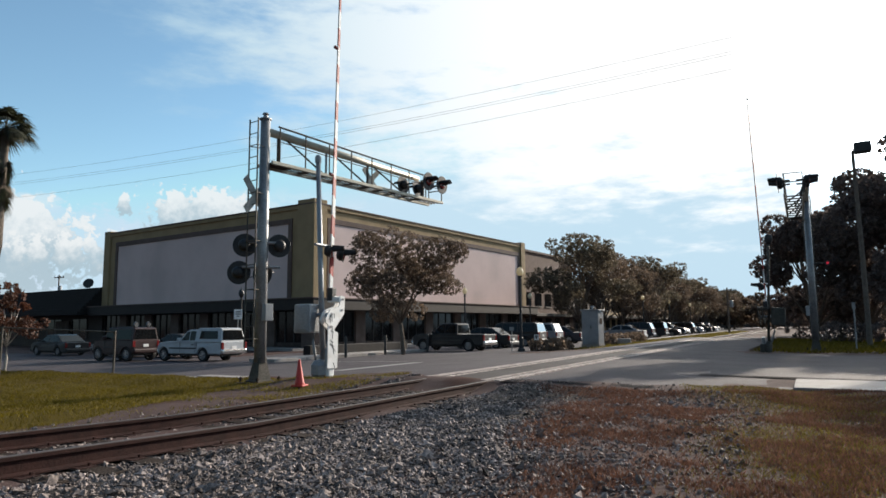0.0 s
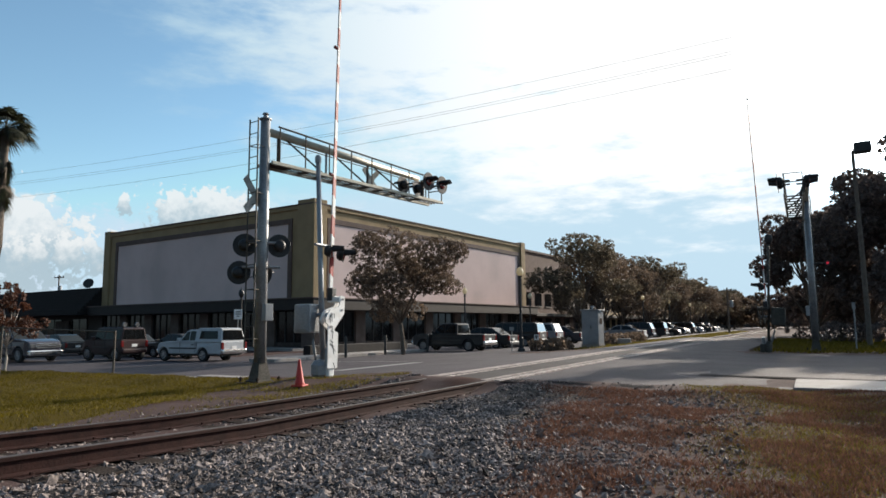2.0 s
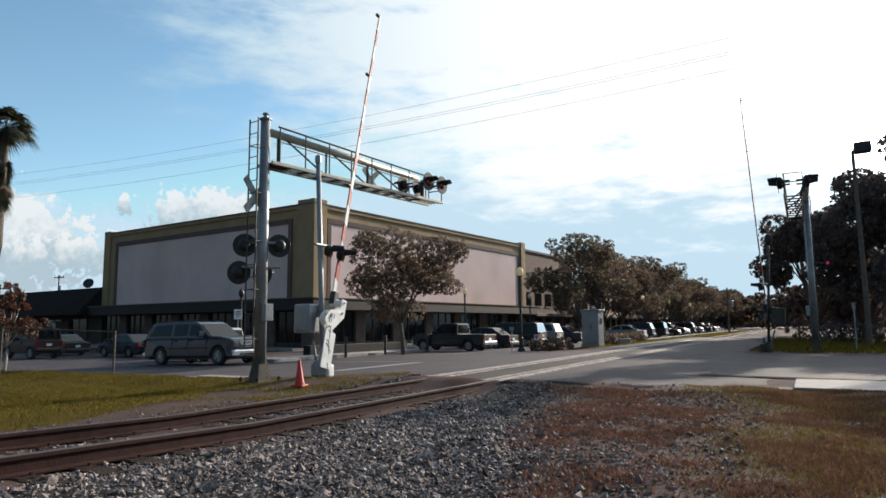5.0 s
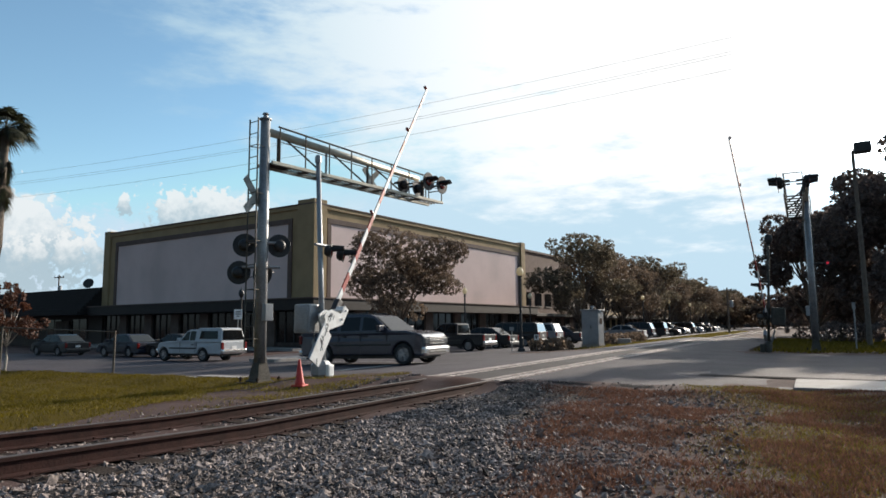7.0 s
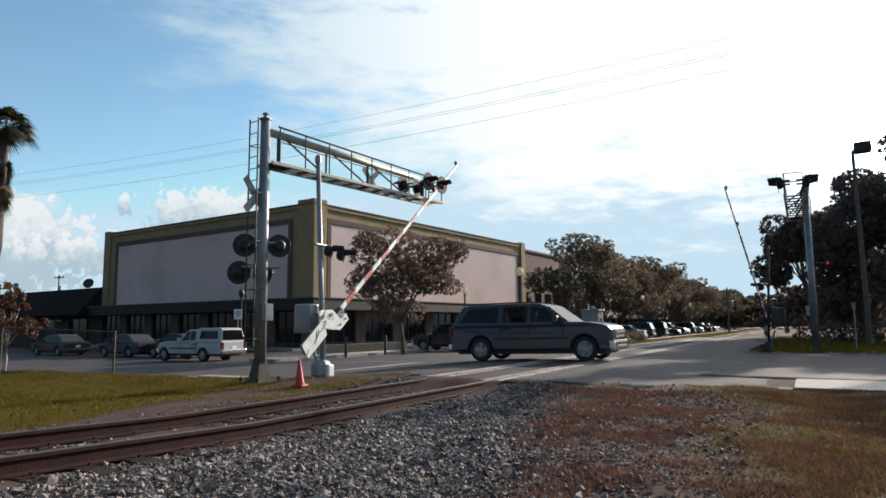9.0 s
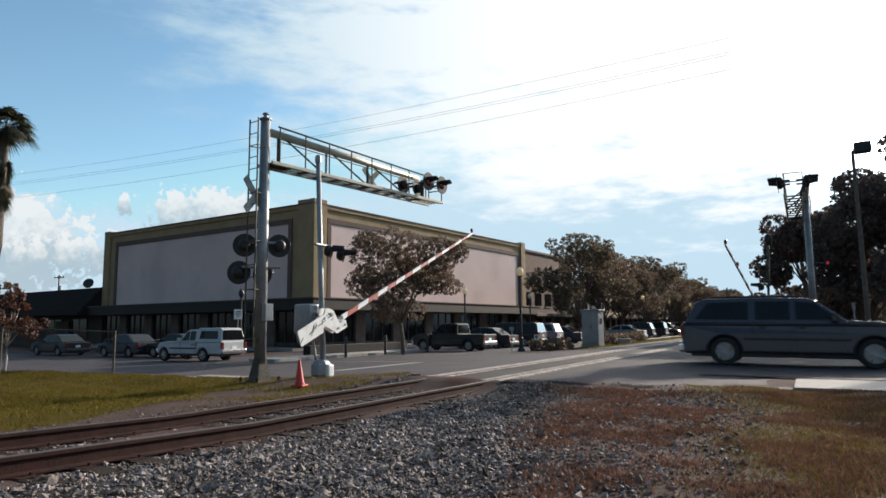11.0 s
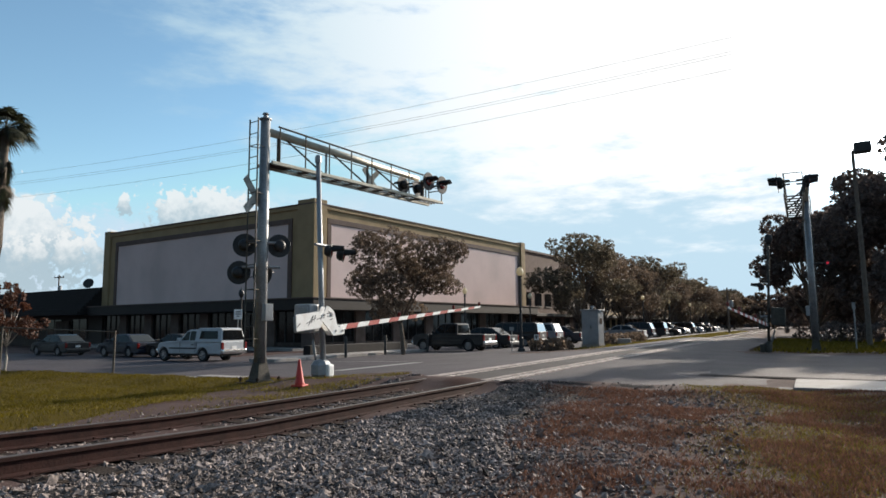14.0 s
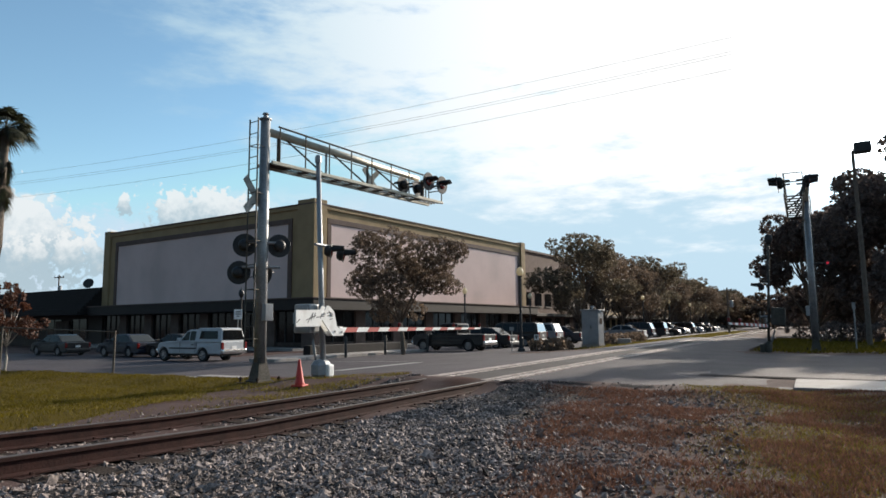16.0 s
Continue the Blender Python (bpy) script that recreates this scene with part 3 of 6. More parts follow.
def build_track():
    track = empty("railway_track", pose(TRACK, 0, 0), "single railway track with rusty steel rails on timber ties", "railway track", kind="structure")
    prof = [(-0.07, -0.175), (0.07, -0.175), (0.07, -0.162), (0.012, -0.145), (0.009, -0.05), (0.036, -0.04), (0.036, -0.006), (0.028, 0.0), (-0.028, 0.0), (-0.036, -0.006), (-0.036, -0.04), (-0.009, -0.05), (-0.012, -0.145), (-0.07, -0.162)]
    for x in (-0.75, 0.75):
        bm = bmesh.new()
        rings = [[bm.verts.new((x + px, yy, pz + float(rise(yy)))) for px, pz in prof] for yy in (-60, 2.2, 4.2, 5.4, 6.2, 8, 40, 420)]
        n = len(prof)
        for A, B in zip(rings, rings[1:]):
            for i in range(n):
                f = bm.faces.new((A[i], A[(i + 1) % n], B[(i + 1) % n], B[i]))
                f.material_index = 1 if i in (6, 7, 8) else 0
        bmesh.ops.recalc_face_normals(bm, faces=bm.faces)
        part("rail", bm, [M["rust"], M["rail_top"]], track, "rusty rail with a bright worn head")
    bm = bmesh.new()
    box(bm, -1.3, 1.3, -0.115, 0.115, -0.36, -0.178, 0.012)
    tie = mesh_from("tie", bm, M["tie"])
    bm = bmesh.new()
    for x in (-0.75, 0.75):
        box(bm, x - 0.18, x + 0.18, -0.09, 0.09, -0.186, -0.172)
        for sx in (-0.1, 0.1):
            tube(bm, (x + sx, 0.05, -0.19), (x + sx, 0.05, -0.145), 0.012, 0.018, 6)
    plate = mesh_from("tie_plate", bm, M["rust"])
    rng = random.Random(4)
    for k in range(64):
        y = -4 + k * 0.53
        if 12.6 < y < 33:
            continue
        for name, me in (("tie", tie), ("tie_plate", plate)):
            ob = new(name, me)
            ob.parent = track
            ob.location = (rng.uniform(-0.03, 0.03) if name == "tie" else 0, y, float(rise(y)))
    # the crossing: long panels between and beside the rails
    for x0, x1, mat in ((-0.55, 0.50, M["lot"]), (0.52, 0.61, M["crossing"]), (0.835, 0.97, M["crossing"]), (-1.10, -0.84, M["crossing"]), (-0.64, -0.57, M["crossing"])):
        for k in range(16):
            bm = bmesh.new()
            box(bm, x0, x1, 13.1 + k * 2.45, 13.1 + k * 2.45 + 2.43, -0.2, 0.002 if mat is not M["lot"] else -0.012, 0.006)
            part("crossing_panel", bm, mat, track)


build_track()


# ---------------------------------------------------------------- crossing signals
def signal_head(parent, x, y, z, face, small=False):
    """A round black target with a hooded lamp; face is the direction of the lens (a unit vector)."""
    q = Vector(face).to_track_quat("Z", "Y").to_matrix().to_4x4()
    m = Matrix.Translation((x, y, z)) @ q
    bm = bmesh.new()
    R = 0.19 if small else 0.30
    lathe(bm, [(R, 0.0), (R + 0.005, 0.012), (R - 0.01, 0.02), (0.15, 0.02)], 24, m)
    head = part("signal_lamp", bm, M["black"], parent, "round black backboard with a hooded red lamp")
    bm = bmesh.new()
    lathe(bm, [(0.155, 0.02), (0.155, -0.10), (0.10, -0.17), (0.04, -0.18)], 20, m)
    part("housing", bm, M["black"], head, smooth=True)
    bm = bmesh.new()
    seg = 14
    rows = []
    for d, a0 in ((0.02, 0.0), (0.32, 0.35)):
        rows.append([bm.verts.new(m @ Vector((0.165 * math.cos(a0 + (math.pi - 2 * a0) * k / seg), 0.165 * math.sin(a0 + (math.pi - 2 * a0) * k / seg), d))) for k in range(seg + 1)])
    for k in range(seg):
        bm.faces.new((rows[0][k], rows[0][k + 1], rows[1][k + 1], rows[1][k]))
    bmesh.ops.solidify(bm, geom=bm.faces[:], thickness=0.006)
    part("hood", bm, M["black"], head)
    bm = bmesh.new()
    lathe(bm, [(0.15, 0.022), (0.10, 0.04), (0.0001, 0.05)], 20, m)
    part("lens", bm, M["signal_lens"], head, smooth=True)
    return head


def cantilever(name, m, reach, label, raised=0.0, shift=0.0):
    """Mast, ladder and walkway arm. The arm runs along local +Y, the base is at the origin."""
    top = 6.82 + raised
    t = empty(name, m, label, "signal mast")
    bm = bmesh.new()
    polytube(bm, [(0, 0, 0.5), (0, 0, 3.5), (0, 0, top)], [0.15, 0.14, 0.125], 16)
    part("mast", bm, M["galv"], t, smooth=True)
    bm = bmesh.new()
    lathe(bm, [(0.16, top), (0.16, top + 0.03), (0.07, top + 0.05), (0.05, top + 0.13), (0.09, top + 0.15), (0.06, top + 0.19)], 14)
    part("mast_cap", bm, M["galv"], t)
    # flared foot on a plinth with anchor bolts
    bm = bmesh.new()
    lathe(bm, [(0.36, 0.02), (0.34, 0.06), (0.28, 0.08), (0.17, 0.55), (0.16, 0.62)], 4, pose(0, 0, 0, 0, 0, 45))
    part("flared_base", bm, M["shaded_galv"], t)
    bm = bmesh.new()
    box(bm, -0.44, 0.44, -0.44, 0.44, -0.35, 0.02, 0.03)
    part("plinth", bm, M["tie"], t)
    for sx in (-1, 1):
        for sy in (-1, 1):
            bm = bmesh.new()
            tube(bm, (0.33 * sx, 0.33 * sy, 0.02), (0.33 * sx, 0.33 * sy, 0.16), 0.025, seg=8)
            tube(bm, (0.33 * sx, 0.33 * sy, 0.09), (0.33 * sx, 0.33 * sy, 0.13), 0.045, seg=6)
            part("anchor_bolt", bm, M["tie"], t)
    # ladder on the side away from the arm
    for sx in (-0.17, 0.17):
        bm = bmesh.new()
        tube(bm, (sx, -0.36, 0.9), (sx, -0.36, top - 0.05), 0.02, seg=8)
        part("ladder_rail", bm, M["shaded_galv"], t)
    for k in range(19):
        bm = bmesh.new()
        z = 1.1 + k * 0.31
        tube(bm, (-0.17, -0.36, z), (0.17, -0.36, z), 0.013, seg=6)
        if k % 4 == 0:
            for sx in (-0.17, 0.17):
                tube(bm, (sx, -0.36, z), (sx * 0.5, -0.10, z), 0.012, seg=6)
        part("ladder_rung", bm, M["shaded_galv"], t)
    # arm: upper tube, walkway below, posts and diagonals between
    zf = 5.64 + raised
    za, zb = 6.52 + raised, 6.32 + raised
    bm = bmesh.new()
    polytube(bm, [(0.0, 0.0, za), (0, reach - 1.0, zb + 0.03)], [0.11, 0.09], 12)
    part("arm_tube", bm, M["sunlit_galv"], t, smooth=True)
    for sx in (shift - 0.3, shift + 0.3):
        bm = bmesh.new()
        box(bm, sx - 0.035, sx + 0.035, 0.0, reach, zf - 0.05, zf + 0.04, 0.008)
        part("walkway_beam", bm, M["sunlit_galv"], t)
    # one handrail, on the side towards the street's middle
    side = shift + 0.3
    bm = bmesh.new()
    polytube(bm, [(side, 0.2, za + 0.10), (side, reach, zb + 0.08)], [0.026, 0.026], 6)
    part("handrail", bm, M["shaded_galv"], t)
    bm = bmesh.new()
    polytube(bm, [(side, 0.2, (za + zf) / 2 + 0.15), (side, reach, (zb + zf) / 2 + 0.1)], [0.013, 0.013], 6)
    part("middle_rail", bm, M["shaded_galv"], t)
    n = 8
    for k in range(n + 1):
        y = 0.25 + (reach - 0.3) * k / n
        zt = za + (zb - za) * y / reach
        bm = bmesh.new()
        tube(bm, (side, y, zf), (side, y, zt + 0.10), 0.02, seg=6)
        part("handrail_post", bm, M["shaded_galv"], t)
    for k in range(3):
        y0 = 0.55 + (reach - 2.2) * k / 3
        y1 = y0 + (reach - 2.2) / 3 * 0.72
        zt = za + (zb - za) * y0 / reach
        bm = bmesh.new()
        tube(bm, (0, y0, zt), (shift + 0.25, y1, zf + 0.05), 0.028, seg=6)
        part("diagonal_brace", bm, M["shaded_galv"], t)
        bm = bmesh.new()
        tube(bm, (0, y0 - 0.1, zt), (shift, y0 - 0.1, zf + 0.05), 0.035 if k else 0.05, seg=8)
        part("hanger", bm, M["galv"] if k == 1 else M["shaded_galv"], t)
    # open deck: flat cross bars, closed only over the first step from the mast
    step = 0.62
    for k in range(int(reach / step)):
        bm = bmesh.new()
        box(bm, shift - 0.262, shift + 0.262, 0.1 + k * step, 0.1 + k * step + (0.61 if k == 0 else 0.16), zf + 0.01, zf + 0.035)
        part("walkway_slat", bm, M["shaded_galv"], t)
    for dx in (() if shift else (-0.13, 0.0, 0.13)):
        bm = bmesh.new()
        box(bm, shift + dx - 0.012, shift + dx + 0.012, 0.1, reach - 0.05, zf - 0.02, zf + 0.008)
        part("deck_bar", bm, M["shaded_galv"], t)
    for zz in (zb + 0.08, (zb + zf) / 2 + 0.1):
        bm = bmesh.new()
        tube(bm, (shift - 0.3, reach, zz), (shift + 0.3, reach, zz), 0.02, seg=6)
        part("end_rail", bm, M["shaded_galv"], t)
    bm = bmesh.new()
    tube(bm, (shift - 0.3, reach, zf), (shift - 0.3, reach, zb + 0.08), 0.02, seg=6)
    part("end_post", bm, M["shaded_galv"], t)
    # junction box on the mast
    bm = bmesh.new()
    box(bm, 0.14, 0.30, -0.1, 0.14, 1.55, 1.98, 0.012)
    part("junction_box", bm, M["alu"], t)
    # lamps at the arm's end, facing both ways
    for y, sx in ((reach - 1.15, -1), (reach - 0.35, -1), (reach - 1.05, 1), (reach - 0.3, 1)):
        signal_head(t, shift + 0.5 * sx, y, zf + 0.55, (sx, 0, -0.05))
        bm = bmesh.new()
        tube(bm, (shift + 0.1 * sx, y, zf + 0.55), (shift + 0.56 * sx, y, zf + 0.55), 0.035, seg=8)
        part("lamp_bracket", bm, M["black"], t)
    for y in (reach - 0.75,):
        bm = bmesh.new()
        tube(bm, (shift * 0.5, y, zf + 0.05), (0, y, zb + 0.02), 0.07, seg=10)
        part("lamp_post", bm, M["black"], t)
    return t


def crossbuck(t, x, y, z, face_yaw, half=0.6, tilt_pairs=(45, -45)):
    m0 = pose(x, y, z, 0, 0, face_yaw)
    for a in tilt_pairs:
        bm = bmesh.new()
        box(bm, -half, half, -0.012, 0.012, -half * 0.18, half * 0.18, 0.004, m0 @ pose(0, 0.013 * (1 if a > 0 else -1), 0, 0, a, 0))
        part("crossbuck_blade", bm, M["old_white"], t, "weathered white crossbuck board")


def zg(x, y):
    return at_ground(x, y)


# near cantilever mast, standing in the grass beside the street
P_MAST = (-12.235, 12.785)
mast_1 = cantilever("cantilever_signal", pose(P_MAST[0], P_MAST[1], zg(*P_MAST) - 0.03, 0, 0, -8.0), 7.4,
                    "galvanised cantilever signal mast with ladder and walkway arm over the street")
crossbuck(mast_1, -0.07, -0.19, 4.76, 104)
crossbuck(mast_1, -0.25, 4.35, 6.0, 88, 0.46)
# four round lamps low on the mast, seen from behind
AWAY, SIDE = Vector((-0.78, 0.62, 0)), Vector((0.62, 0.78, 0))
for off, dz, turn in ((-0.45, 3.50, 0.1), (0.42, 3.50, -0.1), (-0.58, 2.79, 0.25), (0.0, 2.77, 0.75)):
    c = SIDE * off + AWAY * (0.34 if turn > 0.5 else 0.12)
    face = (AWAY + SIDE * turn).normalized()
    signal_head(mast_1, c.x, c.y, dz, tuple(face))
for dz in (3.56, 2.92):
    bm = bmesh.new()
    tube(bm, tuple(SIDE * -0.5 + Vector((0, 0, dz))), tuple(SIDE * 0.45 + Vector((0, 0, dz))), 0.035, seg=8)
    part("lamp_crossarm", bm, M["galv"], mast_1)

mast_2 = cantilever("cantilever_signal", pose(0.25, 33.5, zg(0.25, 33.5) - 0.02, 0, 0, 180.3), 7.0,
                    "galvanised cantilever signal mast with a walkway arm beside dark trees", 0.17, 0.45)
bm = bmesh.new()
lathe(bm, [(0.05, 0.0), (0.055, 0.02), (0.03, 0.04), (0.001, 0.045)], 16, Matrix.Translation((-0.66, 0.1, 3.83)) @ Vector((0.0, 1.0, 0.0)).to_track_quat("Z", "Y").to_matrix().to_4x4())
part("lit_lamp", bm, M["signal_glow"], mast_2, "small lit red signal lamp")
bm = bmesh.new()
tube(bm, (-0.66, 0.1, 3.83), (-0.66, -0.12, 3.83), 0.13, 0.1, 14)
tube(bm, (0, 0, 3.83), (-0.6, 0, 3.83), 0.03, seg=8)
part("lamp_housing", bm, M["black"], mast_2)


def gate(name, m, label, steel, cover, slim=1.0):
    """A crossing gate: mast, machine and lamps. The arm is a part on its pivot; it lies along local +Y."""
    t = empty(name, m, label, "crossing gate")
    bm = bmesh.new()
    lean = -0.045 if slim == 1 else 0.0
    polytube(bm, [(0.06 if lean else 0, 0, 0.3), (lean * 1.0, 0, 2.5), (lean * 4.25, 0, 5.75 if slim == 1 else 4.7)], [0.075 * slim, 0.07 * slim, 0.062 * slim], 14)
    part("mast", bm, steel, t, smooth=True)
    bm = bmesh.new()
    if slim < 1:
        lathe(bm, [(0.05, 4.5), (0.13, 4.6), (0.17, 4.75), (0.13, 4.9), (0.04, 4.95)], 14)
        part("bell", bm, M["black"], t, "round black warning bell", smooth=True)
    else:
        lathe(bm, [(0.085, 5.62), (0.085, 5.78), (0.05, 5.82)], 12, Matrix.Translation((lean * 4.2, 0, 0)))
        part("mast_cap", bm, steel, t)
    bm = bmesh.new()
    lathe(bm, [(q * slim * slim, zz) for q, zz in ((0.24, -0.25), (0.24, 0.06), (0.27, 0.10), (0.27, 0.34), (0.19, 0.44), (0.10, 0.48))], 8, pose(0, 0, 0, 0, 0, 22.5))
    part("base_casting", bm, steel, t)
    bm = bmesh.new()
    box(bm, 0.12, 0.32, -0.11, 0.13, 0.0, 0.36, 0.05)
    part("terminal_box", bm, cover, t)
    # gate machine: a grey box on the mast
    bm = bmesh.new()
    box(bm, -0.62, -0.10, -0.36, 0.22, 1.14, 1.88, 0.05)
    part("gate_machine", bm, steel, t)
    bm = bmesh.new()
    box(bm, -0.56, -0.16, -0.385, -0.355, 1.22, 1.80, 0.012)
    part("machine_door", bm, steel, t)
    bm = bmesh.new()
    polytube(bm, [(-0.2, -0.05, 1.15), (-0.22, -0.06, 0.9), (-0.14, -0.08, 0.6), (-0.1, -0.05, 0.4)], [0.035] * 4, 8)
    part("conduit", bm, M["galv"], t, smooth=True)
    # lamps on a crossarm, facing both ways
    bm = bmesh.new()
    tube(bm, (0, -0.30, 3.40), (0, 0.62, 3.40), 0.04, seg=8)
    part("lamp_crossarm", bm, steel, t)
    if slim == 1:
        for y, z in ((0.20, 3.26), (0.72, 3.2)):
            signal_head(t, 0.12, y, z, (0.86, 0.5, -0.08), small=True)
    else:
        signal_head(t, 0.34, 0.0, 2.72, (1.0, 0.25, -0.05), small=True)
        bm = bmesh.new()
        polytube(bm, [(-0.12, 0, 2.96), (0.30, 0, 2.96), (0.34, 0, 2.80)], [0.03] * 3, 8)
        part("lamp_bracket", bm, steel, t)
    return t


def gate_arm(t, plates, length=9.5):
    """The moving arm with its counterweight plates, about the pivot; it points along +Y when it is down."""
    arm = new("gate_arm")
    arm.parent = t
    arm.empty_display_size = 0.2
    tagged(arm, "red and white striped gate arm with white counterweight plates")
    # the plates, as an outline in the (y, z) plane
    plate_pts = [(-1.32, 0.10), (-1.34, 0.08), (-1.34, -0.28), (-1.32, -0.30), (-0.46, -0.29), (-0.44, -0.27), (-0.40, -0.14), (-0.36, -0.14), (0.03, -0.51), (0.08, -0.53), (0.50, -0.53), (0.51, -0.34), (0.27, -0.33), (0.22, -0.28), (0.12, 0.06), (0.06, 0.12), (-0.06, 0.20), (-0.14, 0.23), (-0.20, 0.21), (-0.26, 0.12)]
    for x in (0.34, 0.17):
        bm = bmesh.new()
        outline = plate_pts if x > 0.3 and plates is M["white"] else [q for q in plate_pts if q[0] > -0.42]
        A = [bm.verts.new((x - 0.014, y, z)) for y, z in outline]
        B = [bm.verts.new((x + 0.014, y, z)) for y, z in outline]
        n = len(outline)
        fs = [bm.faces.new(A), bm.faces.new(B[::-1])]
        for i in range(n):
            fs.append(bm.faces.new((A[i], A[(i + 1) % n], B[(i + 1) % n], B[i])))
        bmesh.ops.recalc_face_normals(bm, faces=fs)
        bmesh.ops.triangulate(bm, faces=fs[:2])
        plate = part("support_plate", bm, plates, arm, "white steel support plate with black scrawled marks" if x > 0.3 else "")
        if x > 0.3 and plates is M["white"]:
            # scrawled strokes: start and end of each
            for ya, za, yb, zb in ((-1.33, -0.20, -1.20, -0.12), (-0.98, -0.14, -0.62, -0.03), (-0.92, -0.20, -0.74, 0.02), (-0.80, -0.14, -0.72, 0.04), (-0.70, -0.10, -0.64, 0.04), (-0.60, -0.07, -0.28, -0.04), (-0.44, -0.10, -0.40, 0.02), (-0.20, 0.04, -0.02, 0.06), (-0.18, -0.03, 0.02, -0.01), (-0.12, 0.10, -0.04, 0.02), (-0.08, -0.12, 0.04, -0.10)):
                bm = bmesh.new()
                L = math.hypot(yb - ya, zb - za)
                box(bm, 0.0, 0.004, 0.0, L, -0.009, 0.009, 0.0, Matrix.Translation((x + 0.0145, ya, za)) @ pose(0, 0, 0, math.degrees(math.atan2(zb - za, yb - ya)), 0, 0))
                part("painted_mark", bm, M["black"], plate)
            for yy, zz in ((0.0, 0.0), (0.14, -0.42), (0.42, -0.44), (-0.30, 0.02)):
                bm = bmesh.new()
                tube(bm, (x + 0.01, yy, zz), (x + 0.035, yy, zz), 0.03, seg=6)
                part("bolt", bm, M["galv"], plate)
    bm = bmesh.new()
    tube(bm, (-0.30, 0.0, 0.0), (0.37, 0.0, 0.0), 0.05, seg=12)
    part("pivot_shaft", bm, M["alu"], arm)
    bm = bmesh.new()
    box(bm, 0.20, 0.325, -1.28, -0.84, -0.24, 0.04, 0.02)
    part("counterweight", bm, M["alu"], arm)
    bm = bmesh.new()
    box(bm, -0.03, 0.35, 0.34, 0.47, -0.50, -0.30, 0.02)
    part("arm_bracket", bm, plates, arm)
    bm = bmesh.new()
    box(bm, -0.05, 0.12, 0.38, 0.72, -0.47, -0.29, 0.02)
    part("boom_clamp", bm, M["plastic"], arm)
    # striped boom
    n = 17
    y0, y1 = 0.52, length
    zc = -0.385

    def half(y):
        return 0.068 - 0.036 * (y - y0) / (y1 - y0)
    for k in range(n):
        a, b = y0 + (y1 - y0) * k / n, y0 + (y1 - y0) * (k + 1) / n
        bm = bmesh.new()
        sl = 0.05
        pts = [(a - sl, zc - half(a)), (b - sl, zc - half(b)), (b + sl, zc + half(b)), (a + sl, zc + half(a))]
        A = [bm.verts.new((-0.02, y, z)) for y, z in pts]
        B = [bm.verts.new((0.02, y, z)) for y, z in pts]
        fs = [bm.faces.new(A), bm.faces.new(B[::-1])] + [bm.faces.new((A[i], A[(i + 1) % 4], B[(i + 1) % 4], B[i])) for i in range(4)]
        bmesh.ops.recalc_face_normals(bm, faces=fs)
        part("boom_stripe", bm, M["red"] if k % 2 else M["white"], arm)
    for f in (0.36, 0.76, 0.995):
        y = y0 + (y1 - y0) * f
        bm = bmesh.new()
        lathe(bm, [(0.03, 0), (0.045, 0.03), (0.05, 0.12), (0.03, 0.15)], 10, pose(0.0, y, zc + half(y)))
        part("boom_lamp", bm, M["signal_lens"], arm)
    return arm


P_GATE = (-10.95, 13.62)
gate_1 = gate("crossing_gate", pose(P_GATE[0], P_GATE[1], zg(*P_GATE) - 0.02), "grey crossing gate mast with white counterweights at the street edge", M["alu"], M["white"])
arm_1 = gate_arm(gate_1, M["white"])
P_GATE2 = (-1.5, 30.96)
gate_2 = gate("crossing_gate", pose(P_GATE2[0], P_GATE2[1], zg(*P_GATE2) - 0.02, 0, -3.0, 180), "slim dark crossing gate mast at the far side of the street", M["shaded_galv"], M["shaded_galv"], 0.72)
arm_2 = gate_arm(gate_2, M["shaded_galv"], 9.1)


# ---------------------------------------------------------------- the department store
def rot_frame(origin, deg):
    return Matrix.Translation(origin) @ pose(0, 0, 0, 0, 0, deg)


